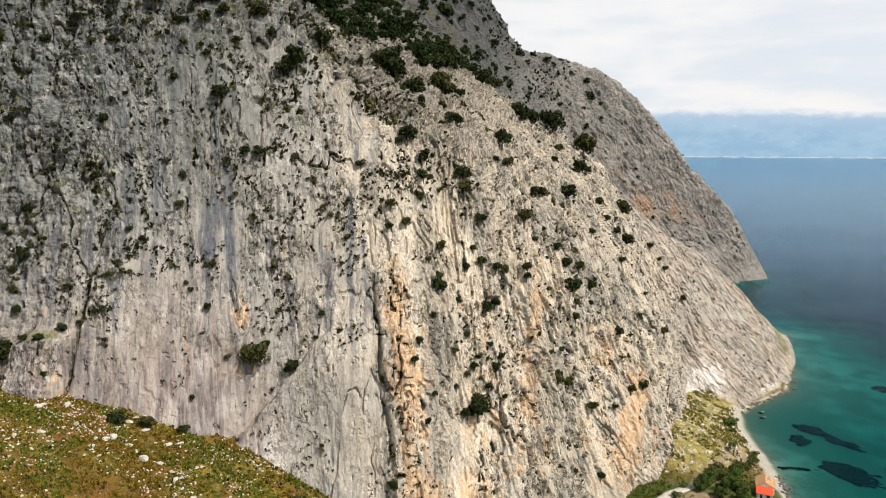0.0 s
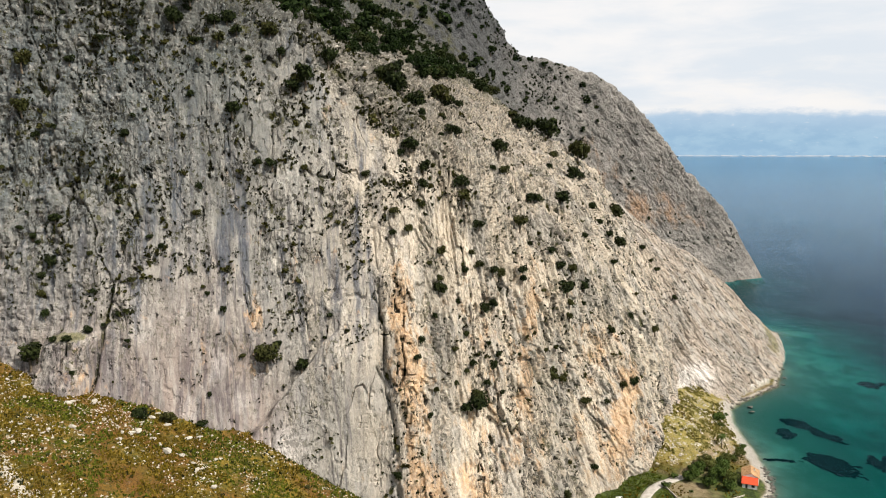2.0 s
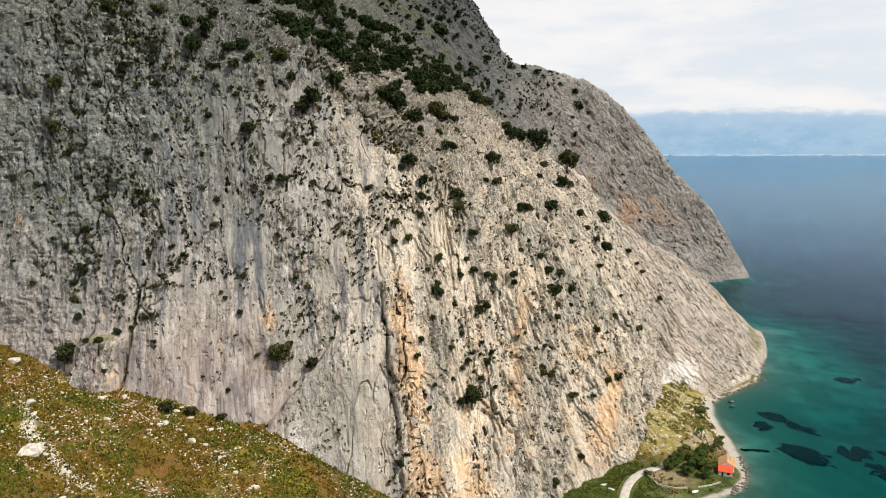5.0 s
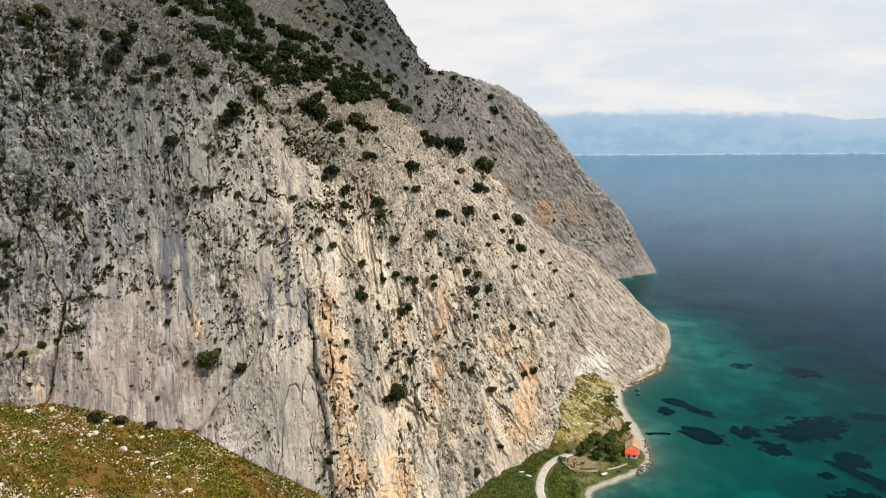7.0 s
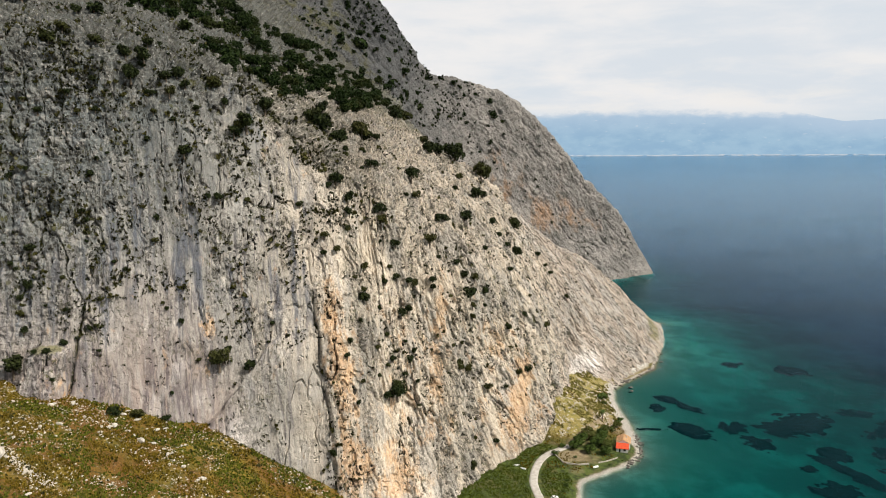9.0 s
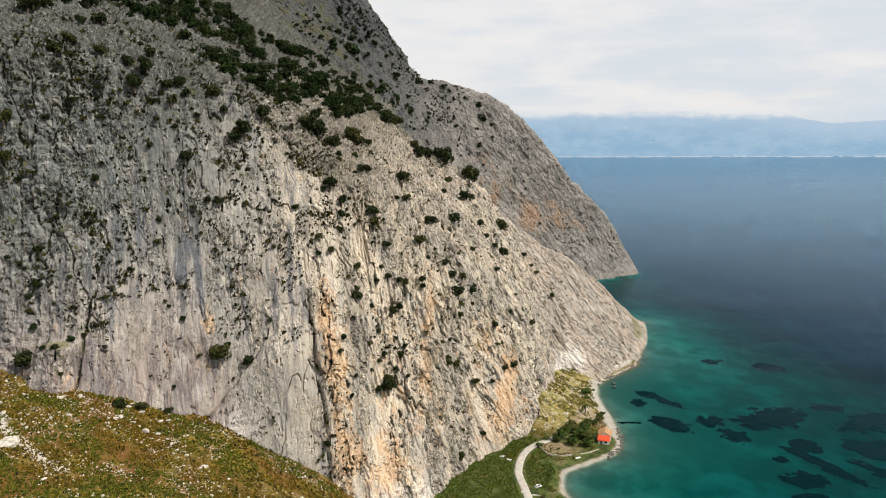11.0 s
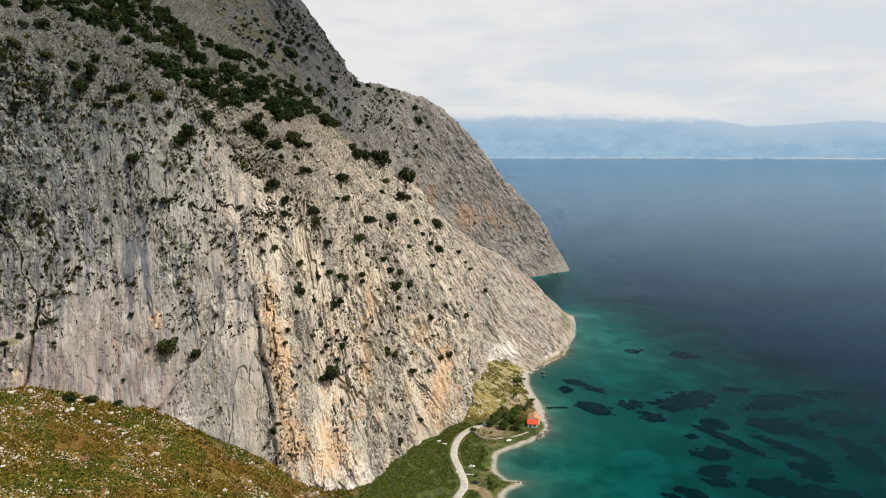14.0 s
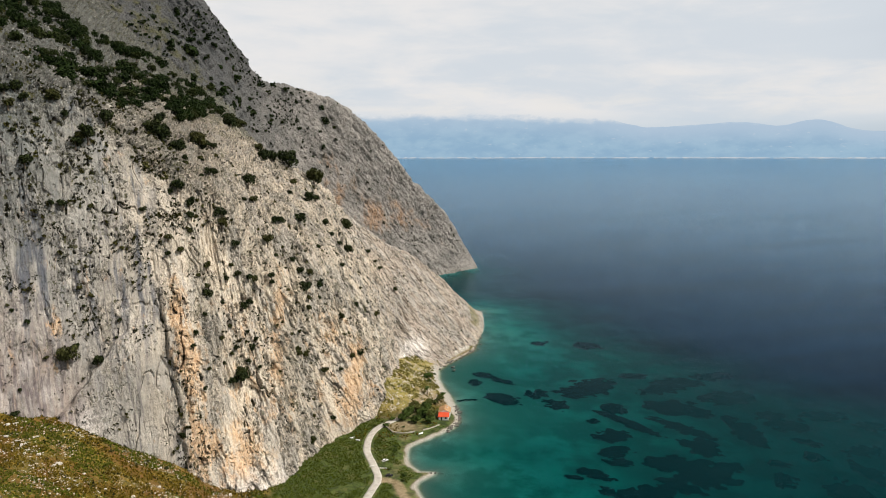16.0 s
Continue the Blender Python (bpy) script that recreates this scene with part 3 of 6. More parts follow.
def cliff():
    us = np.concatenate([np.arange(-285, -190, 1.6), np.arange(-190, 160, 0.46), np.arange(160, 311.8, 0.62)])
    vs = np.concatenate([np.linspace(0, 3, 420, endpoint=False), np.linspace(3, 5, 230, endpoint=False), np.linspace(5, 7, 80)])
    g = loft(CLIFF, us, vs, behind)
    x, y, z = g[..., 0], g[..., 1], g[..., 2]
    nrm = normals(g)
    face = step(-nrm[..., 1], 0.55, 0.85)                # steep, towards the south
    west = 1 - step(x + 0.10 * (z - 90), -30, -14)       # the fluted wall
    low_wall = west * (1 - step(x + 0.2 * (z - 60), -78, -50)) * (1 - step(z + 0.15 * x + 20 * (rough(x / 25, z / 40, None, 2) - 0.5), 45, 135))   # its smooth lower slabs
    crag = west * step(-x + 0.3 * (z - 150), 110, 150)   # broken ground at the western end
    big = fractal(x / 34, y / 34, z / 34, 3, 3) - 0.5
    # ribs and joints run upright on the fluted wall and lean over with the bedding further east
    lean = 0.06 + 0.34 * step(x, -25, 60) + 0.30 * step(x, 50, 150)
    bend = x + lean * z + 3.4 * (fractal(x / 18, y / 20, z / 26, 5, 4, 0.55) - 0.5)
    up = vs[None, :] + 0.5 * (fractal(x / 20, y / 30, None, 9, 3) - 0.5)
    brim = step(up, 2.35, 2.85)                          # the broken brow above the wall
    quiet = step(fractal(bend / 13, y / 22, z / 34, 7, 3), 0.44, 0.60) * (1 - brim)                 # smooth plates between broken ground
    calm = np.maximum(low_wall, np.where(west > 0.5, 0.8, 0.7) * face * quiet * (1 - crag))
    calm = np.maximum(calm, 0.55 * west * (1 - step(z, 80, 115)))
    calm = np.maximum(calm, 0.35 * step(x, 115, 160))
    lump = np.exp(-(((x + 146 - 0.15 * (z - 85)) / 9.5) ** 4)) * (1 - step(z, 95, 103))    # the broken pillar at the western foot
    calm *= 1 - 0.9 * lump
    busy = 1 - 0.85 * calm
    wide = 1 - step(x + 0.10 * (z - 90) + 30 * (fractal(bend / 9, z / 60, None, 13, 3) - 0.5), -85, 25)     # the western half: greyer stone, with its shade put into the colour
    pillar = billow(bend / 9.5, y / 16, z / 60, 11, 2, 0.5) - 0.35
    rib = billow(bend / 4.6, y / 9, z / 20, 33, 2, 0.5) - 0.35
    scale = billow(bend / 2.6, y / 5, z / 5.5, 39, 3, 0.6) - 0.35
    crumb = billow(x / 2.4, y / 2.4, z / 2.6, 37, 3, 0.6) - 0.35
    block = fractal(bend / 7.0, y / 8.0, z / 10.0, 31, 4, 0.55) - 0.5
    boulder = billow(bend / 4.0, y / 5.0, z / 4.0, 35, 3, 0.55) - 0.35
    # plates that overlap like shingles, each with a sharp lower lip
    lay = 7.0 * fractal(bend / 8.0, y / 10.0, z / 17.0, 41, 3, 0.55)
    plate = np.floor(lay) + step(lay - np.floor(lay), 0.0, 0.14) - 3.5
    # open joints: short slots and holes, more of them in some places than in others
    many = 0.12 * (fractal(x / 19, y / 19, z / 24, 89, 3) - 0.5)
    slot = step(fractal(bend / 1.4, y / 3, z / 1.7, 81, 2, 0.45) + many, 0.755, 0.81)
    slot = np.maximum(slot, step(fractal(bend / 2.0, y / 6, z / 5.0, 83, 3, 0.5) + many, 0.745, 0.80)) * busy
    # long cracks that wander down the wall
    crack = np.abs(2 * fractal(bend / 15, y / 20, z / 46, 85, 4, 0.55) - 1)
    crack = (1 - step(crack, 0.012, 0.045)) * step(fractal(x / 26, y / 30, z / 30, 87, 2), 0.42, 0.56)
    east = 1 - west
    push = 3.6 * big + 0.2 * west * face * low_wall * pillar * 4
    push += busy * (1.5 * pillar + (0.8 + 0.2 * east) * rib + 0.45 * scale + 0.3 * crumb + (1.8 + 0.8 * east) * block + (0.5 + 0.7 * east) * plate)
    push += np.maximum(0.7 * step(x, 90, 140), (1 - face) * step(x, -30, 30)) * (1.5 * billow(bend / 3.2, y / 200, z / 30, 45, 3, 0.55) - 0.5)      # slanting ribs of the outer slope
    push += 2.5 * boulder * (1 - face) * step(y, 380, 460) * (1 - step(x, 60, 120))
    groove = billow((x + 0.06 * z) / 2.6, y / 9, z / 70, 43, 2, 0.5) - 0.35
    push += calm * (0.7 * pillar + 0.35 * rib + 0.12 * scale + (0.06 + 0.3 * east) * plate * (1 - low_wall) + 0.22 * west * groove)
    push += (1 - face) * (1 - 0.97 * step(x, -45, 15)) * (4.2 * boulder + 1.6 * crumb) + np.maximum(face * crag, 0.7 * brim * (1 - step(x, -30, 30))) * (4.0 * block + 2.6 * boulder)
    push -= (1.3 + 0.4 * west) * slot + (1.1 + 0.9 * east) * crack * (1 - 0.6 * low_wall)
    cleft = np.maximum(slot, 0.8 * crack * busy)
    # a leaning flake with a raised edge, and the deep corner beside it
    edge = (x + 77) - (z - 58) * 0.81 + 5 * (fractal(x / 7, z / 7, None, 49, 3) - 0.5)
    corner = x + 20 + (z - 50) * 0.115 + 2.6 * (fractal(z / 12, 0 * z, None, 51, 3) - 0.5)
    flake = step(edge, -0.3, 1.3) * (1 - step(edge, 8, 40)) * (1 - step(z, 86, 106)) * (1 - step(corner, -6, 0))
    push += 4.2 * flake
    push -= 1.5 * np.exp(-(corner / 0.55) ** 2) * step(z, 18, 33) * (1 - step(z, 120, 150)) * step(rough(z / 7, 0 * z, None, 53), 0.25, 0.6)
    push += 1.1 * step(corner, 0, 2.5) * (1 - step(corner, 8, 30)) * (1 - step(z, 110, 140))
    # the pillar at the western foot, with a grassy ledge on its head
    gully = np.exp(-((x + 134.5 - 0.12 * (z - 85) + 1.5 * (fractal(z / 6, 0 * z, None, 55, 2) - 0.5)) / 0.8) ** 2) * step(z, 68, 76) * (1 - step(z, 116, 124))
    push += lump * (8.0 + 3.0 * block - 1.5 * slot) - 2.6 * gully
    cleft = np.maximum(cleft, gully)
    push *= 0.25 + 0.75 * (1 - step(x, 262, 308))
    g = g + nrm * push[..., None]
    blobs = [(-20, 110, 4, 22, 1.0), (-15, 78, 6, 26, 0.9), (-8, 33, 7, 16, 0.9), (12, 22, 9, 14, 0.85), (40, 102, 4, 18, 1.0), (37, 68, 5, 20, 1.0), (44, 36, 7, 18, 0.7),
             (90, 27, 9, 18, 1.1), (108, 20, 7, 14, 0.9), (94, 50, 7, 9, 0.8), (78, 75, 9, 14, 0.6), (-27, 180, 7, 7, 0.6), (-48, 187, 6, 6, 0.5), (-174, 200, 6, 16, 0.5), (62, 34, 7, 16, 0.5)]
    blobs += [(-183, 147, 4, 6, 0.8), (-157, 172, 6, 8, 0.65), (-45, 81, 4, 12, 0.5), (53, 60, 6, 14, 0.5), (102, 60, 10, 14, 0.45), (-138, 86, 8, 12, 0.6), (-76, 100, 4, 15, 0.8), (-62, 120, 3, 14, 0.5), (-95, 95, 4, 10, 0.4)]
    stain = sum(s * np.exp(-((x - cx) / sx) ** 2 - ((z - cz) / sz) ** 2) for cx, cz, sx, sz, s in blobs) - 0.12
    stain += 0.46 * (1 - west) * (1 - step(x, 120, 150)) * face * (1 - step(z, 90, 140))
    torn = fractal(x / 9, y / 9, z / 9, 57, 3)
    fresh = np.clip(1.6 * np.exp(-((x - 171) / 15) ** 2 - ((z - 16) / 8) ** 2) + 0.8 * np.exp(-((x - 18) / 22) ** 2 - ((z - 5) / 8) ** 2), 0, 1) * step(torn, 0.22, 0.42)
    fresh = np.maximum(fresh, 0.7 * np.exp(-((x + 64) / 7) ** 2 - ((z - 50) / 9) ** 2) * step(torn, 0.4, 0.5))
    fresh = np.maximum(fresh, 0.22 * low_wall * step(torn, 0.5, 0.7))
    moss = 0.12 * (1 - face) + 0.62 * step(y, 420, 560) * (1 - step(x, 45, 90)) + 0.06 * (1 - west) + 0.12 * (1 - west) * (1 - face) - 0.1 * low_wall + 1.3 * np.exp(-(((x + 144) / 8) ** 4)) * np.exp(-((z - 99) / 2.5) ** 2) + 0.9 * np.exp(-((x - 280) / 15) ** 2 - ((z - 12) / 6) ** 2)
    streak = west * face * (0.35 + 0.65 * step(z, 75, 130)) + 0.06
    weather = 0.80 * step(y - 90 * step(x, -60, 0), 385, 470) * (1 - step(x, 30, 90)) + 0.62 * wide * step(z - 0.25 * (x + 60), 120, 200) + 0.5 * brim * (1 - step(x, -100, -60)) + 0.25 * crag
    ob = sheet("cliff", g, ROCK, smooth_faces=False, stain=stain, fresh=fresh, moss=moss, streak=streak, slope=np.maximum(1 - face, 0.75 * step(x, 70, 120)) * step(x, -50, 10), pits=busy, flutes=wide, slab=np.maximum(low_wall, 0.62 * step(x, 105, 165)), bend=bend, brow=np.maximum(1 - face, 0.8 * brim) * (1 - 0.6 * step(x, -20, 40)) * (1 - step(x, 60, 130)), weather=np.clip(weather, 0, 0.9), gap_shade=np.maximum(np.maximum(slot, 0.75 * gully), 0.7 * crack * busy))
    tagged(ob, "grey limestone sea cliff with water streaks and ochre stains", "cliff", kind="structure")
    return us, vs, g, cleft


def headland():
    us = np.concatenate([np.arange(-630, -135, 8), np.arange(-135, 444, 1.5)])
    vs = np.concatenate([np.linspace(0, 5.2, 250, endpoint=False), np.linspace(5.2, 7, 20)])
    g = loft(FAR, us, vs, lambda x, y, z: (y + 225, z - 90 if x > 45 else z + 30))
    x, y, z = g[..., 0], g[..., 1], g[..., 2]
    nrm = normals(g)
    big = fractal(x / 60, y / 60, z / 60, 61, 4) - 0.5
    across, along = x * 0.8 + z * 0.6, z * 0.8 - x * 0.6
    ribs = ridged(across / 13, along / 70, None, 67, 3)
    seam = np.exp(-(np.abs(2 * fractal(across / 20, along / 60, None, 69, 3) - 1) / 0.09) ** 2)
    push = 3.5 + 11 * big + 1.6 * (ribs - 0.6) - 1.2 * seam + 5.0 * (fractal(x / 11, y / 11, z / 11, 71, 4, 0.55) - 0.5) + 5.0 * (billow(across / 6, along / 10, y / 9, 73, 3, 0.6) - 0.35)
    push *= 0.15 + 0.85 * (1 - step(x, 375, 435))
    g = g + nrm * push[..., None]
    stain = 0.08 + 0.75 * np.exp(-((x - 278) / 70) ** 2 - ((z - 95) / 30) ** 2) + 0.65 * np.exp(-((x - 195) / 60) ** 2 - ((z - 150) / 45) ** 2) + 0.5 * np.exp(-((x - 428) / 21) ** 2)
    moss = 0.75 * (1 - step(x + 0.5 * (z - 290), -10, 30)) - 0.15
    fresh = 0.12 * (1 - step(z, 2, 6))
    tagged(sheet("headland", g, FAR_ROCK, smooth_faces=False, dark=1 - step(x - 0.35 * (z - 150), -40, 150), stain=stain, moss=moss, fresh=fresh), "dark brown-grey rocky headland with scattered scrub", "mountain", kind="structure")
    return us, vs, g


COAST = [(450, -3750), (225, -1050), (142, -300), (120, 0), (105, 135), (105, 222), (105.6, 234), (109, 240), (119, 245), (121, 248), (113, 252),
         (111, 262), (111, 270), (114, 281), (118, 289), (135, 298), (156, 309), (165, 321), (169, 336), (176, 365), (179, 393), (182, 415),
         (190, 438), (202, 451), (243, 486), (255, 509), (270, 538), (276, 566), (290, 600), (306, 624), (316, 642), (309, 656), (275, 678), (252, 750), (300, 876), (384, 914)]
COAST = np.array(COAST + [(435, 945), (446, 975), (420, 1140), (375, 1800), (-300, 4500)], float)


def shore_distance(x, y):
    """Metres from the waterline, positive on land."""
    best, odd = np.full(x.shape, 1e9), np.zeros(x.shape, bool)
    for (ax, ay), (bx, by) in zip(COAST[:-1], COAST[1:]):
        dx, dy = bx - ax, by - ay
        t = np.clip(((x - ax) * dx + (y - ay) * dy) / (dx * dx + dy * dy), 0, 1)
        best = np.minimum(best, np.hypot(x - ax - t * dx, y - ay - t * dy))
        if dy:
            odd ^= ((ay > y) != (by > y)) & (x < ax + (y - ay) * dx / dy)
    return np.where(odd, best, -best)


def spread(lo, hi, fine, far_lo, far_hi):
    """Coordinates at an even fine step from lo to hi, then ever wider steps out to the far ends."""
    mid = np.arange(lo, hi + fine / 2, fine)
    steps = np.cumsum(fine * 1.10 ** np.arange(1, 90))
    left, right = lo - steps, hi + steps
    left, right = np.append(left[left > far_lo], far_lo), np.append(right[right < far_hi], far_hi)
    return np.concatenate([left[::-1], mid, right])


FOOT_X = [-600, -187, -162, -141, -115, -99, -78, -52, -36, -20, -4, 10, 22, 36, 60]
FOOT_Z = [180, 97.5, 87, 81, 73, 66, 59, 43.5, 35, 24.5, 12, 5.5, 3.6, 3.4, 3.3]


def fan_height(x, y):
    """The stony green fan of rubble that leans against the cliff, steepest towards the sea."""
    u, w = (x - 133) * 0.5 + (y - 392) * 0.86, (x - 133) * 0.86 - (y - 392) * 0.5
    return 29 * np.clip(1 - np.where(u < 0, -u / 54, u / 98), 0, 1) ** 0.85 * np.clip(1 - np.maximum(w, 0) / 42, 0, 1)


def ground_height(x, y):
    d = shore_distance(x, y) + 1.6 * (fractal(x / 9, y / 9, None, 99, 3) - 0.5)
    talus = pchip(FOOT_X, np.array(FOOT_Z, float)[:, None], np.clip(x, -600, 60).ravel())[:, 0].reshape(x.shape)
    talus = talus + 0.03 * (y - 245) * step(talus, 8, 38) * step(y, 90, 225)
    flat = 0.15 + 2.9 * (1 - np.exp(-np.maximum(d, 0) / 12)) + 0.01 * np.clip(d, 0, 90)
    land = np.maximum(talus, 0) * (1 - step(x, 8, 60)) + flat * step(x, 8, 60)
    land = land + fan_height(x, y) * step(d, 2, 14)
    land = land + (0.75 + 0.5 * (fractal(x / 7, y / 7, None, 97, 3) - 0.5)) * np.maximum(d - 4.5, 0) * step(y, 400, 416) * (1 - step(y, 480, 520))
    land = land + (fractal(x / 20, y / 20, None, 91, 4) - 0.5) * 3.4 * step(talus, 6, 18) + (fractal(x / 5, y / 5, None, 95, 3) - 0.5) * 0.7 * step(d, 4, 12)
    bed = -0.8 * (1 - np.exp(np.minimum(d, 0) / 4)) - np.minimum(-np.minimum(d, 0) * 0.05, 30)
    bed = bed - 9 * step(y, 640, 860) * (1 - np.exp(np.minimum(d, 0) / 3))
    bed = np.minimum(bed + 3.6 * np.exp(-((x - 196) / 22) ** 2 - ((y - 206) / 16) ** 2), np.maximum(bed, -0.7))   # a shoal
    return np.where(d > 0, np.minimum(land, 0.05 + d * 0.45), bed), d


ROAD = [(66, 205), (74.3, 223.8), (80, 234), (85.2, 243), (87.4, 251.4), (88.2, 266), (88.9, 283), (92.9, 298.5), (100, 313), (106.8, 321), (115.6, 327), (124, 332)]
TRACK = [(124, 332), (136, 342), (147, 354), (155, 364), (165, 381), (173.5, 400), (181, 420)]
SPUR = [(87, 244), (92, 243), (95.5, 239), (96, 231), (93.7, 225), (98, 215), (103, 204)]


TRAIL = [(-157, 211), (-149, 202), (-144.6, 192), (-138.7, 188.5), (-132, 183.4), (-125.6, 178), (-119.6, 173.7), (-113.6, 170.6)]


def line_distance(x, y, line):
    best = np.full(x.shape, 1e9)
    for (ax, ay), (bx, by) in zip(line[:-1], line[1:]):
        dx, dy = bx - ax, by - ay
        t = np.clip(((x - ax) * dx + (y - ay) * dy) / (dx * dx + dy * dy), 0, 1)
        best = np.minimum(best, np.hypot(x - ax - t * dx, y - ay - t * dy))
    return best


def ground():
    xs, ys = spread(-190, 322, 1.6, -4900, 4900), spread(140, 640, 1.6, -4900, 4900)
    x, y = np.meshgrid(xs, ys, indexing="ij")
    z, d = ground_height(x, y)
    wob = fractal(x / 8, y / 8, None, 101, 3) - 0.5
    open_shore = step(y, 325, 345) * (1 - step(y, 445, 465))
    beach = step(d + 4 * wob, -4 + 3.2 * step(y, 440, 460), 0.5) * (1 - step(d + 4 * wob, 1.2 + 4 * open_shore, 2.8 + 5 * open_shore))
    beach = beach * (1 - 0.5 * step(y, 440, 470)) * (1 - step(y, 640, 655))
    rocky = step(y + 6 * wob, 402, 414) * step(d, 3.5, 6) * (1 - step(fan_height(x, y), 0.2, 1.5))
    beach = np.maximum(beach, step(y, 385, 400) * step(d, -4 + 3.4 * step(y, 440, 460), 0.5) * (1 - step(d, 1.2 + 4.5 * (1 - step(y, 445, 465)), 2.4 + 6 * (1 - step(y, 445, 465)))) * (1 - step(fan_height(x, y), 0.2, 1.5)))
    rocky = np.maximum(rocky, 0.9 * (1 - step(line_distance(x, y, TRAIL) + 3 * wob, 0.6, 2.0)))
    bed = 1 - step(d, -3.5, -0.5)
    fan = step(fan_height(x, y), 0.5, 4)
    lush = step(x + 16 * wob, 20, 32) * (1 - fan) * (1 - beach) * (1 - 0.6 * step(y + 10 * wob, 330, 350))
    dusty = np.maximum(1 - step(line_distance(x, y, TRACK) + 3 * wob, 1.5, 3.2), 1 - step(line_distance(x, y, SPUR) + 3 * wob, 1.6, 3.4))
    garden = step(x + 3 * wob, 111, 114) * (1 - step(x + 3 * wob, 128, 132)) * step(y + 4 * wob, 308, 312) * (1 - step(y, 322, 328))
    yard = (1 - step(np.hypot(x - 158, y - 362) + 6 * wob, 7, 13))
    earth = np.clip(np.maximum(np.maximum(dusty, 0.8 * garden), 0.8 * yard) + 0.35 * step(fractal(x / 12, y / 12, None, 107, 3), 0.56, 0.64) * step(x, 90, 105) * (1 - fan), 0, 1)
    ob = sheet("ground", np.dstack([x, y, z]), GROUND, beach=beach, bed=bed, lush=lush, earth=earth, scree=fan, rocky=rocky)
    tagged(ob, "stony turf, green flat and shingle running under the sea", "ground", kind="structure")


def sea():
    xs, ys = spread(90, 520, 3.5, -4900, 4900), spread(140, 640, 3.5, -4900, 4900)
    x, y = np.meshgrid(xs, ys, indexing="ij")
    d = -shore_distance(x, y)
    d = d + 40 * (fractal(x / 90, y / 90, None, 121, 3) - 0.5) * step(d, 10, 70)
    depth = 0.8 * (1 - np.exp(-np.maximum(d, 0) / 4)) + np.maximum(d, 0) * 0.068
    depth = depth + 9 * step(y, 640, 860) * (1 - np.exp(-np.maximum(d, 0) / 0.7))
    drop = x - np.interp(y, [150, 270, 370, 480, 600, 720, 900], [490, 450, 415, 385, 385, 380, 455])       # metres beyond the brink of the deep
    far = step(drop + 90 * (fractal(x / 120, y / 60, None, 125, 4) - 0.5), -70, 105)
    z = 158 * (np.maximum(np.hypot(x, y) - 1500, 0) / 3300) ** 2
    ob = sheet("sea", np.dstack([x, y, z]), SEA, depth=np.minimum(depth, 45) + 10 * far, far=far)
    tagged(ob, "clear turquoise shallows turning to deep blue sea", "sea", kind="structure")


def far_shore():
    """The hazy mountains across the gulf, low in the east, with a pale strip of coast at their foot."""
    az = np.radians(np.arange(-20, 100.1, 0.15))
    tops = pchip([-20, 15, 26, 29.5, 33, 36.5, 39, 43, 45.5, 47.8, 51.5, 60, 100], np.array([3.8, 3.8, 3.75, 3.5, 2.8, 2.05, 2.15, 2.35, 2.05, 2.45, 1.55, 1.75, 1.55])[:, None], np.degrees(az))[:, 0]
    tops = tops + 0.12 * (fractal(np.degrees(az) * 1.3, 0 * az, None, 131, 4) - 0.5)
    hs = np.linspace(0, 1, 24)
    a, h = np.meshgrid(az, hs, indexing="ij")
    r = 4740 + 120 * h + 26 * (fractal(np.degrees(a) * 2, h * 5, None, 133, 3) - 0.5)
    top = 180 + 4800 * np.tan(np.radians(tops))[:, None]
    z = 146 + (top - 146) * h
    cloud = step(h, 0.5, 1.0) * (1 - step(np.degrees(a), 29, 36)) + 0.45 * step(h, 0.85, 1.0)
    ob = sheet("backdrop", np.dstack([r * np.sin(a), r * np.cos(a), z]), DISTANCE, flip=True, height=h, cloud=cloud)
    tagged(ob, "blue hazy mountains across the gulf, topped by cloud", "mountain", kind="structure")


CLIFF_US, CLIFF_VS, CLIFF_GRID, CLEFTS = cliff()
FAR_US, FAR_VS, FAR_GRID = headland()
ground()
sea()
far_shore()


# ---- helpers for things ----
def part(name, data, mat, parent=None, label=""):
    """Links a bmesh, or (points, faces), as one mesh object under a thing or a part."""
    me = bpy.data.meshes.new(name)
    if isinstance(data, bmesh.types.BMesh):
        data.to_mesh(me)
        data.free()
    else:
        me.from_pydata([tuple(map(float, q)) for q in data[0]], [], [tuple(map(int, f)) for f in data[1]])
    me.materials.append(mat)
    ob = new(name, me)
    ob.parent = parent
    return tagged(ob, label)


def smooth(ob):
    ob.data.polygons.foreach_set("use_smooth", np.ones(len(ob.data.polygons), dtype=bool))
    return ob


def box(bm, size, at=(0, 0, 0), turn=0.0, bevel=0.0):
    made = bmesh.ops.create_cube(bm, size=1, matrix=pose(*at, 0, 0, turn) @ Matrix.Diagonal((*size, 1)))
    if bevel:
        edges = list({e for v in made["verts"] for e in v.link_edges})
        bmesh.ops.bevel(bm, geom=edges, offset=bevel, segments=1, affect="EDGES")
    return bm


def stem(points, radii, sides=6):
    """A tapered limb along points."""
    verts, faces = [], []
    for k, (q, r) in enumerate(zip(points, radii)):
        for s in range(sides):
            a = 2 * math.pi * s / sides
            verts.append((q[0] + r * math.cos(a), q[1] + r * math.sin(a), q[2]))
        if k:
            o = (k - 1) * sides
            faces += [(o + s, o + (s + 1) % sides, o + sides + (s + 1) % sides, o + sides + s) for s in range(sides)]
    faces.append(tuple(range(len(verts) - sides, len(verts))))
    return verts, faces


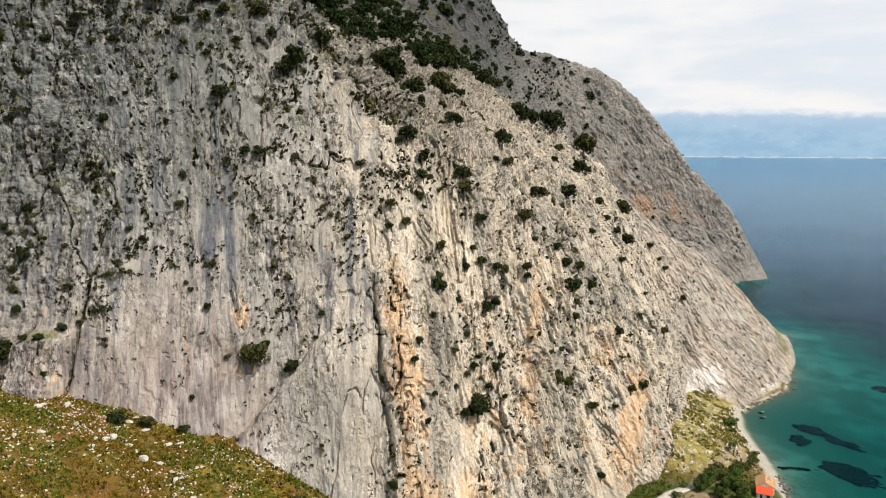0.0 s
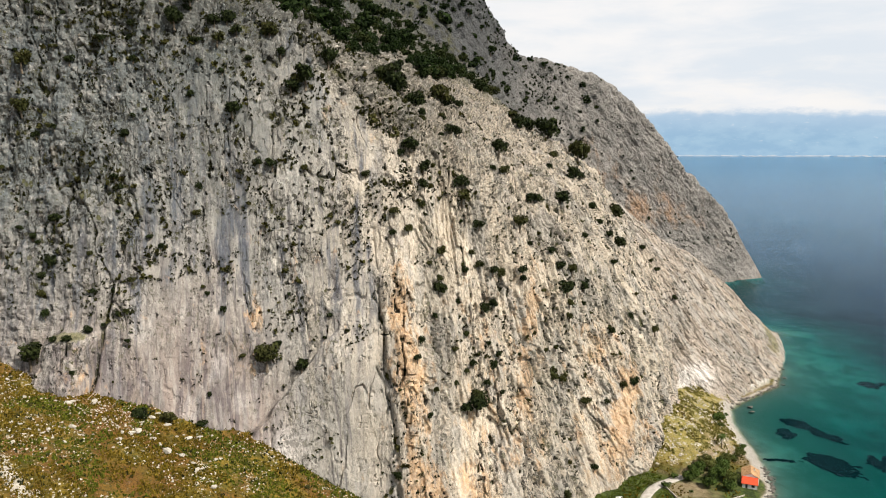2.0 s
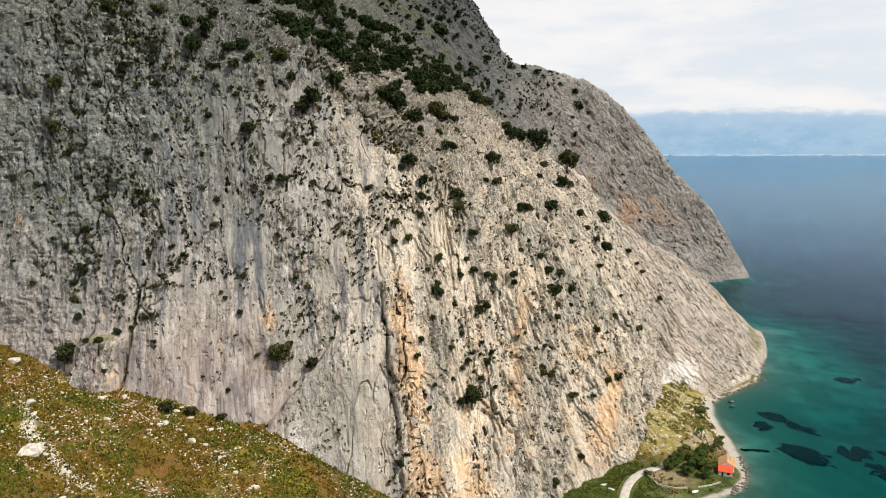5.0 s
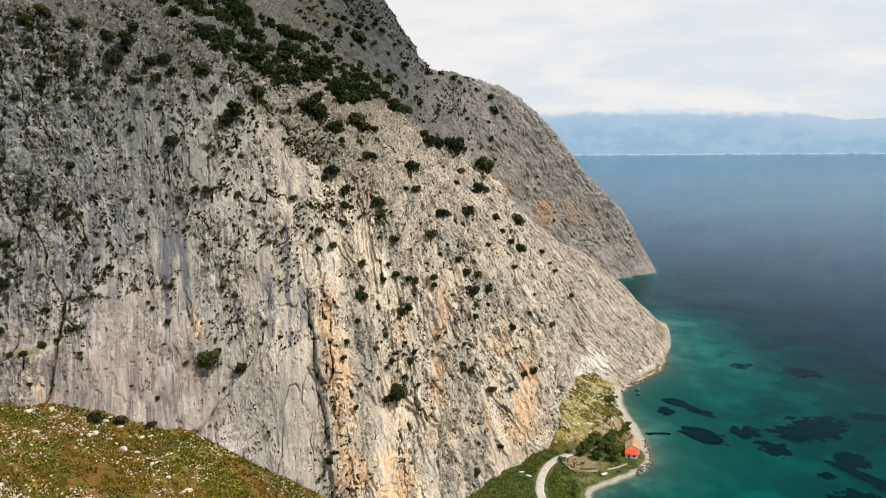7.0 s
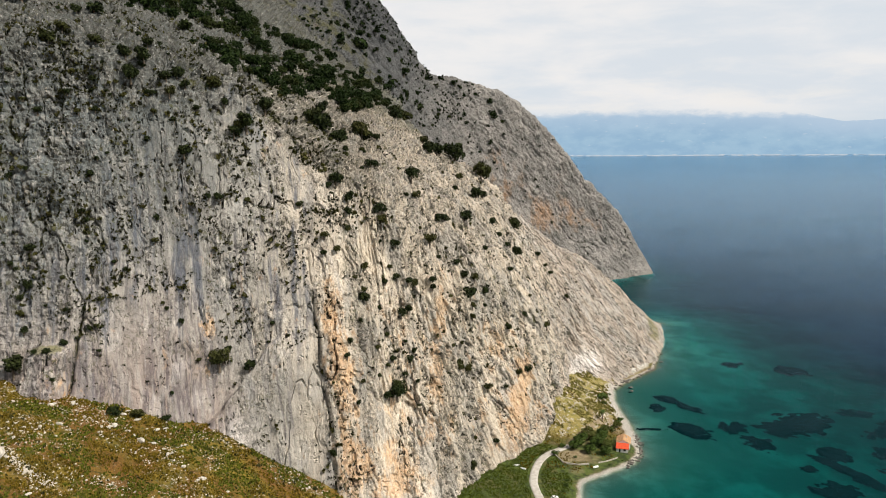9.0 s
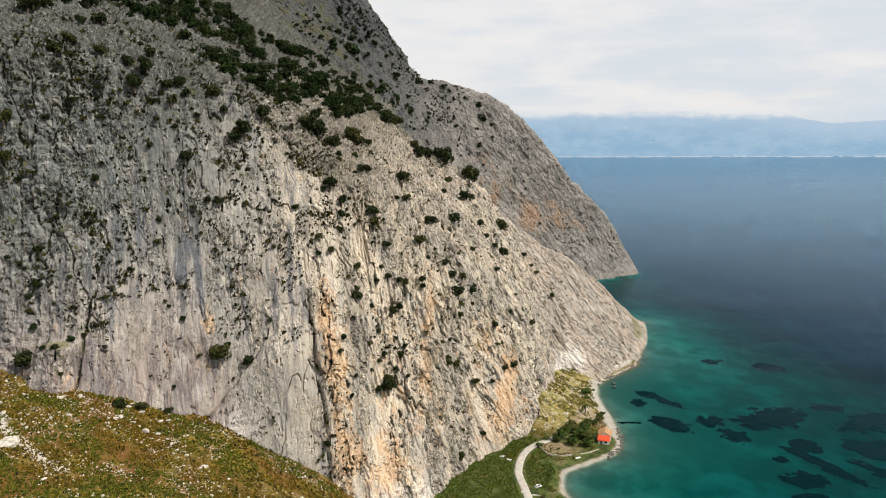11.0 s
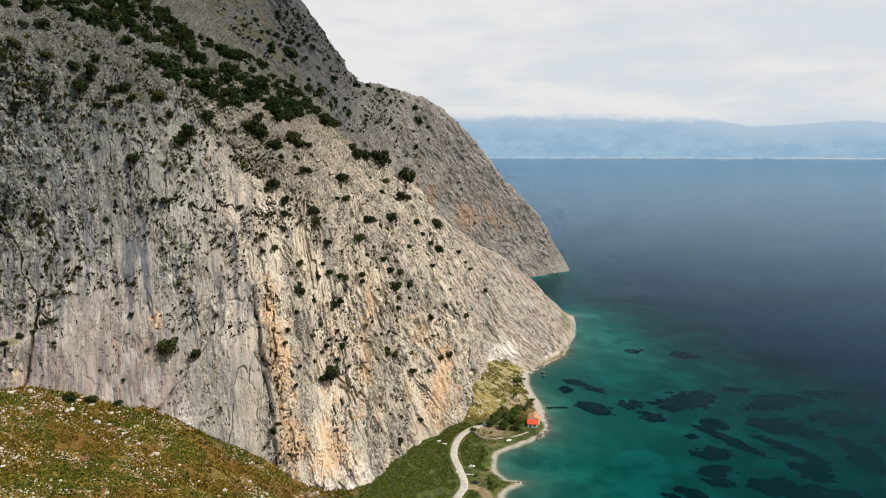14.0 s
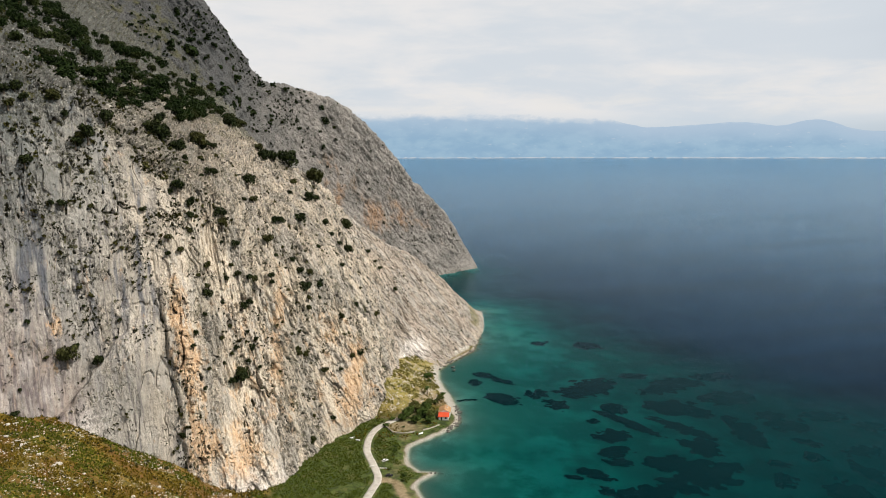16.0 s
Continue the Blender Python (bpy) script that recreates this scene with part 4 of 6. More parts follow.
def leaves(rng, centres, radii, count, size, flat=0.85):
    """Leaf clumps over several lobes: small bent quads facing outwards, with gaps between."""
    pick = rng.choice(len(centres), count, p=np.array(radii) ** 2 / np.sum(np.array(radii) ** 2))
    way = rng.normal(size=(count, 3))
    way[:, 2] = way[:, 2] * 0.9 + 0.25
    way /= np.linalg.norm(way, axis=1, keepdims=True)
    at = np.array(centres)[pick] + way * np.array(radii)[pick][:, None] * rng.uniform(0.62, 1.08, (count, 1)) * (1, 1, flat)
    nrm = way + rng.normal(size=(count, 3)) * 0.55
    nrm /= np.linalg.norm(nrm, axis=1, keepdims=True)
    side = np.cross(nrm, rng.normal(size=(count, 3)))
    side /= np.linalg.norm(side, axis=1, keepdims=True)
    other = np.cross(nrm, side)
    s = size * rng.uniform(0.55, 1.25, (count, 1))
    corners = [at - side * s * 0.5, at + other * s * 0.42 + nrm * s * 0.12, at + side * s * 0.55, at - other * s * 0.38 - nrm * s * 0.1]
    verts = np.stack(corners, 1).reshape(-1, 3)
    return verts, np.arange(4 * count).reshape(-1, 4)


def put(thing, at, size, turn, tall=1.0):
    m = Matrix.Translation(at) @ pose(0, 0, 0, 0, 0, turn) @ Matrix.Diagonal((size, size, size * tall, 1))
    return copy_thing(thing, m)


def shrub(rng, mat, lobes, count, size, category="shrub", label="", group="", low=0.0):
    """A bush one metre across: short stems and a crown of several uneven lobes."""
    thing = tagged(new(category.replace(" ", "_")), label, category, group)
    centres, radii = [(0, 0, 0.42)], [0.34]
    for _ in range(lobes):
        a = rng.uniform(0, 2 * math.pi)
        d = rng.uniform(0.14, 0.34)
        centres.append((d * math.cos(a), d * math.sin(a), rng.uniform(0.2, 0.68) - low))
        radii.append(rng.uniform(0.14, 0.26))
    part("crown", leaves(rng, centres, radii, count, size), mat, thing)
    part("trunk", stem([(0, 0, -0.25), (0.03, 0.01, 0.1), (0.0, 0.04, 0.4)], [0.06, 0.045, 0.02], 5), BARK, thing)
    return thing


def on_sheet(us, vs, grid, x, z, last=5.4):
    """The first place, going up the profile at x, that stands as high as z, and the way out of the rock."""
    i = int(np.clip(np.searchsorted(us, x), 2, len(us) - 3))
    stop = int(np.searchsorted(vs, last))
    j = int(np.clip(np.argmax(grid[i, :stop, 2] >= z), 2, stop - 3))
    du, dv = grid[i + 2, j] - grid[i - 2, j], grid[i, j + 2] - grid[i, j - 2]
    n = np.cross(du, dv)
    return grid[i, j], n / max(np.linalg.norm(n), 1e-9)


# ---- shrubs on the cliff ----
rng = np.random.default_rng(7)
OAK = [shrub(rng, FACE_LEAF, 8, 600, 0.12, "shrub", "dark evergreen shrub rooted in a crack of the cliff", "shrubs on the cliff") for _ in range(5)]
HOLM = [shrub(rng, LEAF, 10, 460, 0.125, "evergreen tree", "low dark holm oak among rocks on the upper slope", "oaks on the upper slope") for _ in range(4)]
SCRUB = [shrub(rng, LEAF, 6, 170, 0.19, "scrub bush", "dark scrub bush on the grey headland", "bushes on the headland") for _ in range(4)]
MASTER = [*OAK, *HOLM, *SCRUB]

WALL_SHRUBS = [(-76, 220, 5.9), (-82, 208, 2.9), (-63, 199, 4.2), (-59, 200, 8), (-65, 196, 5.6), (-52, 208, 7.2), (-87, 187, 6.5), (-127, 207, 2.7), (-101, 206, 2.9), (-129, 176, 3.4), (-104, 215, 2.9), (-139, 215, 3.1), (-153, 206, 3.6), (-172, 206, 6.4),
               (-170, 187, 5.7), (-76, 165, 3.2), (-71, 164, 4.5), (-59, 163, 3.2), (-94, 215, 4.9), (-91, 223, 5.9), (-87, 219, 4.4), (-112, 223, 6.5), (-70, 211, 3.8), (-101, 155, 2.8), (-34, 160, 3.2), (-92, 202, 2.4), (-122, 186, 1.9), (-157, 179, 2.5),
               (-166, 176, 3.1)]
LOW_SHRUBS = [(-73, 88, 8.5), (-58, 83, 4.9), (-81, 89, 2.4), (-156, 92, 8.1), (-157, 114, 4.3), (-155, 107, 3.3), (-47, 104, 2.4), (-123, 97, 2.1), (-101, 145, 3.2), (-114, 132, 2.3), (-118, 136, 2.3), (-153, 143, 4.4), (-155, 127, 4.3), (-95, 113, 2),
              (-88, 107, 2.7), (-64, 112, 1.8), (-68, 92, 2.7), (-133, 103, 1.8), (-140, 88, 2.1), (-92, 76, 2), (-162, 136, 2.9), (-97, 116, 1.8), (-49, 95, 1.7), (-157, 121, 2.9), (-18, 42, 3), (56, 11, 4.5), (72, 17, 4)]
SLOPE_SHRUBS = [(-14, 194, 7), (-1, 194, 7.5), (-6, 200, 7.1), (7, 194, 4.8), (-12, 187, 3.3), (0, 179, 5.1), (4, 178, 4.1), (-16, 171, 6.5), (-20, 169, 3.7), (-11, 162, 5.1), (-11, 155, 4.6), (-11, 148, 2.7), (6, 156, 6.6), (6, 150, 5.6),
                (26, 171, 7.6), (33, 171, 4.2), (28, 159, 4.4), (18, 162, 3.1), (46, 145, 5.6), (61, 144, 8.3), (86, 167, 13.1), (68, 166, 6.2), (59, 161, 3.9), (74, 155, 7.9), (84, 153, 4.9), (68, 180, 13.6), (53, 185, 8.6), (44, 193, 7.4),
                (47, 185, 8.6)]
BROW_SHRUBS = [(-8, 215, 9.6), (-24, 202, 7.1), (-31, 204, 8.3), (-25, 199, 5.2), (40, 222, 11.2), (25, 217, 10.2), (25, 213, 10.3), (34, 212, 11.8), (87, 137, 6.6), (90, 128, 5.3), (110, 129, 8.9), (104, 115, 7.5), (97, 120, 4.7), (89, 110, 3.7),
               (70, 126, 3.4), (131, 105, 3.8), (139, 91, 4.2), (137, 97, 3.1)]
CREST_SHRUBS = [(-179, 267, 11.5), (-175, 272, 7.8), (-150, 240, 7.4), (-146, 247, 5.5), (-160, 276, 9.7), (-142, 261, 8.1), (-150, 261, 5.2), (-129, 240, 6.0), (-116, 234, 5.9), (-106, 231, 7.2), (-108, 240, 4.7), (-113, 225, 5.9), (-96, 222, 5.2), (-76, 220, 6.5),
                (-29, 202, 10.1), (-24, 200, 8.5), (-28, 209, 7.3), (-17, 194, 7.0), (-5, 197, 9.5), (-143, 99, 3.4), (-138, 101, 3.4), (-148, 99, 2.8)]
FACE_SHRUBS = [(-22, 145, 4), (-16, 138, 3.8), (-22, 136, 3.1), (-11, 147, 2.7), (14, 138, 4), (33, 136, 6.1), (43, 146, 4.9), (6, 140, 2.6), (-3, 127, 3.9), (-7, 123, 2.7), (7, 121, 3.5), (7, 118, 3.4), (14, 120, 4.7), (19, 117, 4.3),
               (23, 116, 4.1), (-3, 113, 5.8), (-3, 116, 3.6), (15, 102, 4.4), (20, 103, 4), (4, 106, 2.5), (-5, 102, 2.2), (9, 92, 2.8), (-11, 94, 3), (-13, 88, 3), (3, 87, 2.5), (49, 122, 3.9), (52, 116, 5.2), (60, 112, 4.5),
               (56, 105, 7.4), (58, 97, 3.7), (58, 91, 4), (70, 101, 6)]
EAST_SHRUBS = [(97, 82, 4.2), (85, 78, 4.3), (118, 67, 4.6), (160, 68, 3.6), (32, 116, 3.9), (33, 112, 3), (40, 126, 2.6), (11, 126, 2.8), (34, 80, 2.2), (45, 79, 2.3), (49, 66, 6.2), (55, 63, 4.8), (12, 64, 8.3), (13, 66, 6),
               (8, 63, 4.6), (20, 78, 3.8), (17, 72, 3.3), (3, 73, 2.5), (68, 48, 5), (96, 51, 4.7), (90, 51, 3.8), (-8, 64, 2.4), (17, 88, 2.3), (22, 83, 2.8), (51, 78, 2.6), (69, 94, 2.7), (23, 67, 2.4), (-6, 74, 2.2),
               (81, 45, 2.6), (11, 80, 2.8), (8, 77, 2.3)]
for x, z, w in WALL_SHRUBS + LOW_SHRUBS + SLOPE_SHRUBS + BROW_SHRUBS + CREST_SHRUBS + FACE_SHRUBS + EAST_SHRUBS:
    at, n = on_sheet(CLIFF_US, CLIFF_VS, CLIFF_GRID, x, z)
    put(OAK[rng.integers(5)], Vector(at) + Vector(n) * 0.24 * w - Vector((0, 0, 0.36 * w)), w * 1.3, rng.uniform(0, 360), rng.uniform(0.85, 1.2))


def scatter(us, vs, grid, count, area, masters, sizes, tall=(0.75, 1.05)):
    """Bushes strewn at random over part of a rock sheet; area(x, v) gives their density from 0 to 1."""
    done = 0
    room = np.linalg.norm(np.cross(np.gradient(grid, axis=0), np.gradient(grid, axis=1)), axis=-1)
    room[:3], room[-3:], room[:, :3], room[:, -3:] = 0, 0, 0, 0
    room = np.cumsum(np.minimum(room, 60.0).ravel())
    for _ in range(count * 60):
        i, j = divmod(int(np.searchsorted(room, rng.uniform() * room[-1])), len(vs))
        x, v = us[i], vs[j]
        if rng.uniform() > area(x, v, grid[i, j]):
            continue
        w = rng.uniform(*sizes) ** 1.0
        put(masters[rng.integers(len(masters))], Vector(grid[i, j]) - Vector((0, 0, 0.17 * w)), w, rng.uniform(0, 360), rng.uniform(*tall))
        done += 1
        if done == count:
            break


def oak_belt(x, v, q):
    lo = np.interp(x, [-180, -120, -101, -80, -58, -45, -36, -20, -9, 7, 30], [420, 372, 352, 312, 302, 332, 359, 398, 410, 480, 560])
    hi = np.interp(x, [-180, -120, -92, -80, -61, -38, -15, 10, 30], [560, 545, 515, 530, 580, 610, 622, 630, 640])
    if not -180 < x < 34 or not lo < q[1] < hi or v > 6:
        return 0
    clump = float(fractal(np.array([q[0] / 16.0]), np.array([q[1] / 22.0]), None, 141, 2)[0])
    return float(np.interp(clump, [0.36, 0.50], [0.08, 1.0]))


scatter(CLIFF_US, CLIFF_VS, CLIFF_GRID, 360, oak_belt, HOLM, (6.0, 13.5), (0.8, 1.1))
scatter(CLIFF_US, CLIFF_VS, CLIFF_GRID, 34, lambda x, v, q: float(-185 < x < -95 and 4.1 < v < 5.0), HOLM, (5.5, 9.0))
scatter(CLIFF_US, CLIFF_VS, CLIFF_GRID, 60, lambda x, v, q: float(-185 < x < 0 and 2.5 < v < 3.8), OAK, (2.0, 5.2))
scatter(CLIFF_US, CLIFF_VS, CLIFF_GRID, 40, lambda x, v, q: float(-190 < x < -120 and 1.2 < v < 3.2), OAK, (1.8, 3.8))


def thicket():
    """The rest of the oak wood, too dense to count, as one mass of crowns."""
    verts, faces, seen = [], [], 0
    while len(verts) < 30:
        i, j = rng.integers(3, len(CLIFF_US) - 3), rng.integers(3, len(CLIFF_VS) - 3)
        if rng.uniform() > oak_belt(CLIFF_US[i], CLIFF_VS[j], CLIFF_GRID[i, j]):
            continue
        w = rng.uniform(5, 10)
        lobes = [(rng.normal() * 0.2 * w, rng.normal() * 0.2 * w, rng.uniform(0.15, 0.45) * w) for _ in range(6)]
        v, f = leaves(rng, lobes, [0.24 * w] * 6, 260, 0.12 * w)
        verts.append(v + CLIFF_GRID[i, j] - (0, 0, 0.1 * w))
        faces.append(f + seen)
        seen += len(v)
    ob = part("oak_thicket", (np.concatenate(verts), np.concatenate(faces)), LEAF)
    tagged(ob, "dense dark thicket of low oaks on the upper slope", "thicket", kind="stuff")


thicket()


HEAD_BUSHES = [(173, 233, 14.4), (170, 253, 10.9), (149, 261, 7.9), (124, 270, 9.1), (137, 277, 7.9), (113, 259, 7.6), (117, 275, 9.1), (100, 279, 10.4), (85, 278, 7.5), (132, 259, 7.8), (46, 277, 13.5), (27, 266, 7.4), (39, 287, 6.6),
               (-6, 299, 13.7), (-12, 289, 7.2), (-24, 299, 8.4), (40, 304, 7.3), (-3, 270, 14.4), (16, 271, 6.2), (13, 260, 14.4), (26, 257, 12.4), (44, 250, 11.7), (53, 242, 9.7), (64, 239, 15.1), (61, 257, 8.3), (90, 232, 7.3)]
HEAD_SCRUB = [(130, 234, 9.0), (131, 223, 8.3), (165, 220, 7.1), (169, 196, 9.3), (189, 226, 8.0), (188, 208, 5.8), (-5, 313, 12.3), (-3, 300, 17.6), (-25, 303, 11.9), (-28, 320, 10.1), (-41, 334, 10.1), (22, 254, 11.9),
              (2, 289, 6.7), (44, 278, 10.8), (79, 279, 9.4), (98, 281, 8.0), (90, 269, 9.4), (59, 245, 7.2), (16, 317, 6.9), (22, 310, 7.0), (-16, 345, 8.3), (5, 344, 7.0), (26, 286, 8.2), (-17, 319, 8.2), (69, 216, 8.8), (33, 297, 7.0)]
for x, z, w in HEAD_BUSHES + HEAD_SCRUB:
    at, n = on_sheet(FAR_US, FAR_VS, FAR_GRID, x, z)
    put(SCRUB[rng.integers(4)], Vector(at) - Vector((0, 0, 0.35 * w)), w * 1.1, rng.uniform(0, 360), rng.uniform(0.8, 1.0))


def headland_scrub(x, v, q):
    if not -120 < x < 330 or v > 4.8:
        return 0
    clump = float(fractal(np.array([q[0] / 40.0]), np.array([q[2] / 40.0]), None, 147, 2)[0])
    return (1.0 if clump > 0.48 else 0.25) * float(np.interp(x, [60, 130, 200], [1, 0.6, 0.05]))


scatter(FAR_US, FAR_VS, FAR_GRID, 235, headland_scrub, SCRUB, (2.5, 8.0))

def tufts(name, places, outs, size, blades, mat, label, category):
    """Thousands of small tufts as one mesh."""
    n = len(places)
    rep = np.repeat(np.arange(n), blades)
    w = rng.uniform(*size, n)[rep][:, None]
    way = outs[rep] * 0.5 + (0, 0, 0.55) + rng.normal(size=(len(rep), 3)) * 0.5
    way /= np.linalg.norm(way, axis=1, keepdims=True)
    side = np.cross(way, rng.normal(size=(len(rep), 3)))
    side /= np.linalg.norm(side, axis=1, keepdims=True)
    root = places[rep] + rng.normal(size=(len(rep), 3)) * w * 0.22
    tip = root + way * w * rng.uniform(0.5, 1.0, (len(rep), 1))
    half = side * w * 0.3
    verts = np.stack([root - half, root + half, tip + half * 0.7, tip - half * 0.7], 1).reshape(-1, 3)
    me = bpy.data.meshes.new(name)
    me.from_pydata(verts.tolist(), [], np.arange(len(verts)).reshape(-1, 4).tolist())
    me.materials.append(mat)
    return tagged(new(name, me), label, category, kind="stuff")


def cliff_tufts():
    """Herbs and grass, most of them rooted in the open joints, and larger cushions of scrub here and there."""
    g, nrm = CLIFF_GRID, normals(CLIFF_GRID)
    i, j = rng.integers(100, len(CLIFF_US) - 60, 160000), rng.integers(40, int(np.searchsorted(CLIFF_VS, 4.9)), 160000)
    q = g[i, j]
    gap = fractal(q[:, 0] / 9, q[:, 1] / 9, q[:, 2] / 14, 151, 3)
    chance = 0.65 * step(CLEFTS[i, j], 0.45, 0.8) + (0.14 + 0.16 * (1 - step(q[:, 0], -30, 0))) * step(gap, 0.53, 0.60)
    slab = (q[:, 0] < -25) & (q[:, 2] + 0.15 * q[:, 0] < 85)
    share = chance * np.where(slab, 0.10, 1.0) * (1 - 0.45 * step(q[:, 0], -25, 10)) * (1 - 0.75 * step(q[:, 0], 110, 140))
    keep = rng.uniform(size=len(q)) < share
    at, n = q[keep][:20000], nrm[i, j][keep][:20000]
    tufts("cliff_tufts", at + n * 0.15, n, (0.4, 1.2), 5, TUFT, "dark tufts of grass and herbs in cracks of the cliff", "tufts")
    keep = rng.uniform(size=len(q)) < (0.06 * share + 0.010 * step(gap, 0.46, 0.60) * np.where(slab, 0.08, 1.0)) * (1 - 0.6 * step(q[:, 0], -25, 10)) * (1 - 0.85 * step(q[:, 0], 110, 140))
    at, n = q[keep][:3600], nrm[i, j][keep][:3600]
    tufts("cliff_cushions", at + n * 0.2, n, (0.7, 1.8), 13, CUSHION, "small dark green cushions of scrub on the cliff", "scrub")


cliff_tufts()


def headland_tufts():
    """Small scrub dotted over the headland, too far off to tell apart."""
    nrm = normals(FAR_GRID)
    i, j = rng.integers(40, len(FAR_US) - 10, 9000), rng.integers(3, int(np.searchsorted(FAR_VS, 4.9)), 9000)
    q = FAR_GRID[i, j]
    keep = rng.uniform(size=len(q)) < 0.6 * step(fractal(q[:, 0] / 30, q[:, 2] / 30, None, 155, 3), 0.42, 0.6) * (1 - 0.9 * step(q[:, 0], 90, 170))
    tufts("headland_tufts", q[keep] + nrm[i, j][keep] * 0.3, nrm[i, j][keep], (0.9, 2.4), 9, LEAF, "small dark scrub dotted over the headland", "scrub")


headland_tufts()


# ---- the grassy slope ----
def level(x, y):
    return float(ground_height(np.array([[x]], float), np.array([[y]], float))[0][0, 0])


def boulder(seed, jag=0.28):
    """An angular block one metre across."""
    bm = bmesh.new()
    bmesh.ops.create_icosphere(bm, subdivisions=2, radius=0.6)
    r = np.random.default_rng(seed)
    planes = r.normal(size=(9, 3))
    planes /= np.linalg.norm(planes, axis=1, keepdims=True)
    cut = r.uniform(0.30, 0.46, 9)
    for v in bm.verts:
        q = np.array(v.co)
        for p, c in zip(planes, cut):
            over = q @ p - c
            if over > 0:
                q = q - p * over * 0.97
        v.co = Vector(q * (1.15, 0.8, 0.66)) + Vector(r.normal(size=3) * 0.012)
    return bm


BOULDERS = [part("boulder", boulder(s), STONE) for s in range(6)]
for b in BOULDERS:
    tagged(b, "pale limestone boulder lying in the turf", "boulder", "boulders on the slope")


def lay(x, y, w, sink=0.25):
    z = level(x, y)
    put(BOULDERS[rng.integers(6)], (x, y, z + w * (0.36 - sink)), w, rng.uniform(0, 360), rng.uniform(0.7, 1.1))


for x, y, w in ((-137, 180, 7.0), (-175, 237, 5.0), (-155.4, 213.6, 4.2), (-97.4, 218.8, 4.0), (-110, 224.8, 3.0), (-150, 205, 3.0), (-95, 232, 2.6), (-92, 236, 2.2), (-104, 236, 2.4), (-131, 236, 3.4), (-128, 215, 2.6), (-70, 205, 2.8), (-40, 200, 2.4)):
    lay(x, y, w)
count = 0
while count < 210:
    x, y = rng.uniform(-190, 15), rng.uniform(140, 250)
    if float(fractal(np.array([x / 14]), np.array([y / 14]), None, 161, 3)[0]) + rng.uniform(-0.08, 0.08) < 0.5:
        continue
    lay(x, y, 0.7 + 1.9 * rng.uniform() ** 2.4)
    count += 1
for k in range(40):      # a cluster of blocks below the bushes
    lay(rng.uniform(-118, -78), rng.uniform(212, 234), 0.8 + 1.8 * rng.uniform() ** 2)
for k in range(46):      # a trail of bare stones down the slope
    s = 7 * rng.uniform()
    lay(np.interp(s, range(8), [p[0] for p in TRAIL]) + rng.normal() * 1.1, np.interp(s, range(8), [p[1] for p in TRAIL]) + rng.normal() * 1.1, rng.uniform(0.8, 2.6), 0.45)


def stones(name, places, size, label):
    """Small loose stones, each a squashed eight-sided lump, as one mesh."""
    base = np.array([(1, 0, 0), (-1, 0, 0), (0, 1, 0), (0, -1, 0), (0, 0, 0.8), (0, 0, -0.6)], float)
    faces = np.array([(0, 2, 4), (2, 1, 4), (1, 3, 4), (3, 0, 4), (2, 0, 5), (1, 2, 5), (3, 1, 5), (0, 3, 5)])
    n = len(places)
    w = size[0] + (size[1] - size[0]) * rng.uniform(size=(n, 1, 1)) ** 3
    v = base[None] * rng.uniform(0.6, 1.2, (n, 6, 1)) * w * 0.5
    a = rng.uniform(0, 6.28, n)
    c, s = np.cos(a)[:, None], np.sin(a)[:, None]
    v = np.stack([v[..., 0] * c - v[..., 1] * s, v[..., 0] * s + v[..., 1] * c, v[..., 2]], -1) + places[:, None]
    f = (faces[None] + 6 * np.arange(n)[:, None, None]).reshape(-1, 3)
    me = bpy.data.meshes.new(name)
    me.from_pydata(v.reshape(-1, 3).tolist(), [], f.tolist())
    me.materials.append(STONE)
    return tagged(new(name, me), label, "stones", kind="stuff")


def strewn(count, x0, x1, y0, y1, test):
    x, y = rng.uniform(x0, x1, count), rng.uniform(y0, y1, count)
    z, d = ground_height(x[:, None], y[:, None])
    keep = test(x, y, d[:, 0])
    return np.stack([x, y, z[:, 0]], -1)[keep]


def turf(x, y, d):
    return (fractal(x / 14, y / 14, None, 161, 3) + rng.uniform(-0.16, 0.16, len(x)) > 0.5) & (x < 20)


stones("slope_stones", strewn(34000, -190, 25, 140, 255, turf), (0.25, 1.35), "small pale stones strewn over the turf")
trail_s = rng.uniform(0, 7, 1500)
trail_x = np.interp(trail_s, range(8), [p[0] for p in TRAIL]) + rng.normal(size=1500) * 1.3
trail_y = np.interp(trail_s, range(8), [p[1] for p in TRAIL]) + rng.normal(size=1500) * 1.3
stones("trail_stones", np.stack([trail_x, trail_y, ground_height(trail_x[:, None], trail_y[:, None])[0][:, 0]], -1), (0.4, 1.3), "trail of bare pale rubble down the turf")
stones("fan_stones", strewn(6000, 100, 195, 340, 470, lambda x, y, d: (d > 3) & (fan_height(x, y) > 1) & (fractal(x / 10, y / 10, None, 163, 3) > 0.47)), (0.3, 2.4), "pale scree on the green fan under the cliff")
stones("shingle", strewn(40000, 100, 320, 200, 640, lambda x, y, d: (d > -1.2) & (d < 2.4)), (0.2, 1.1), "pale shingle and stones along the waterline")

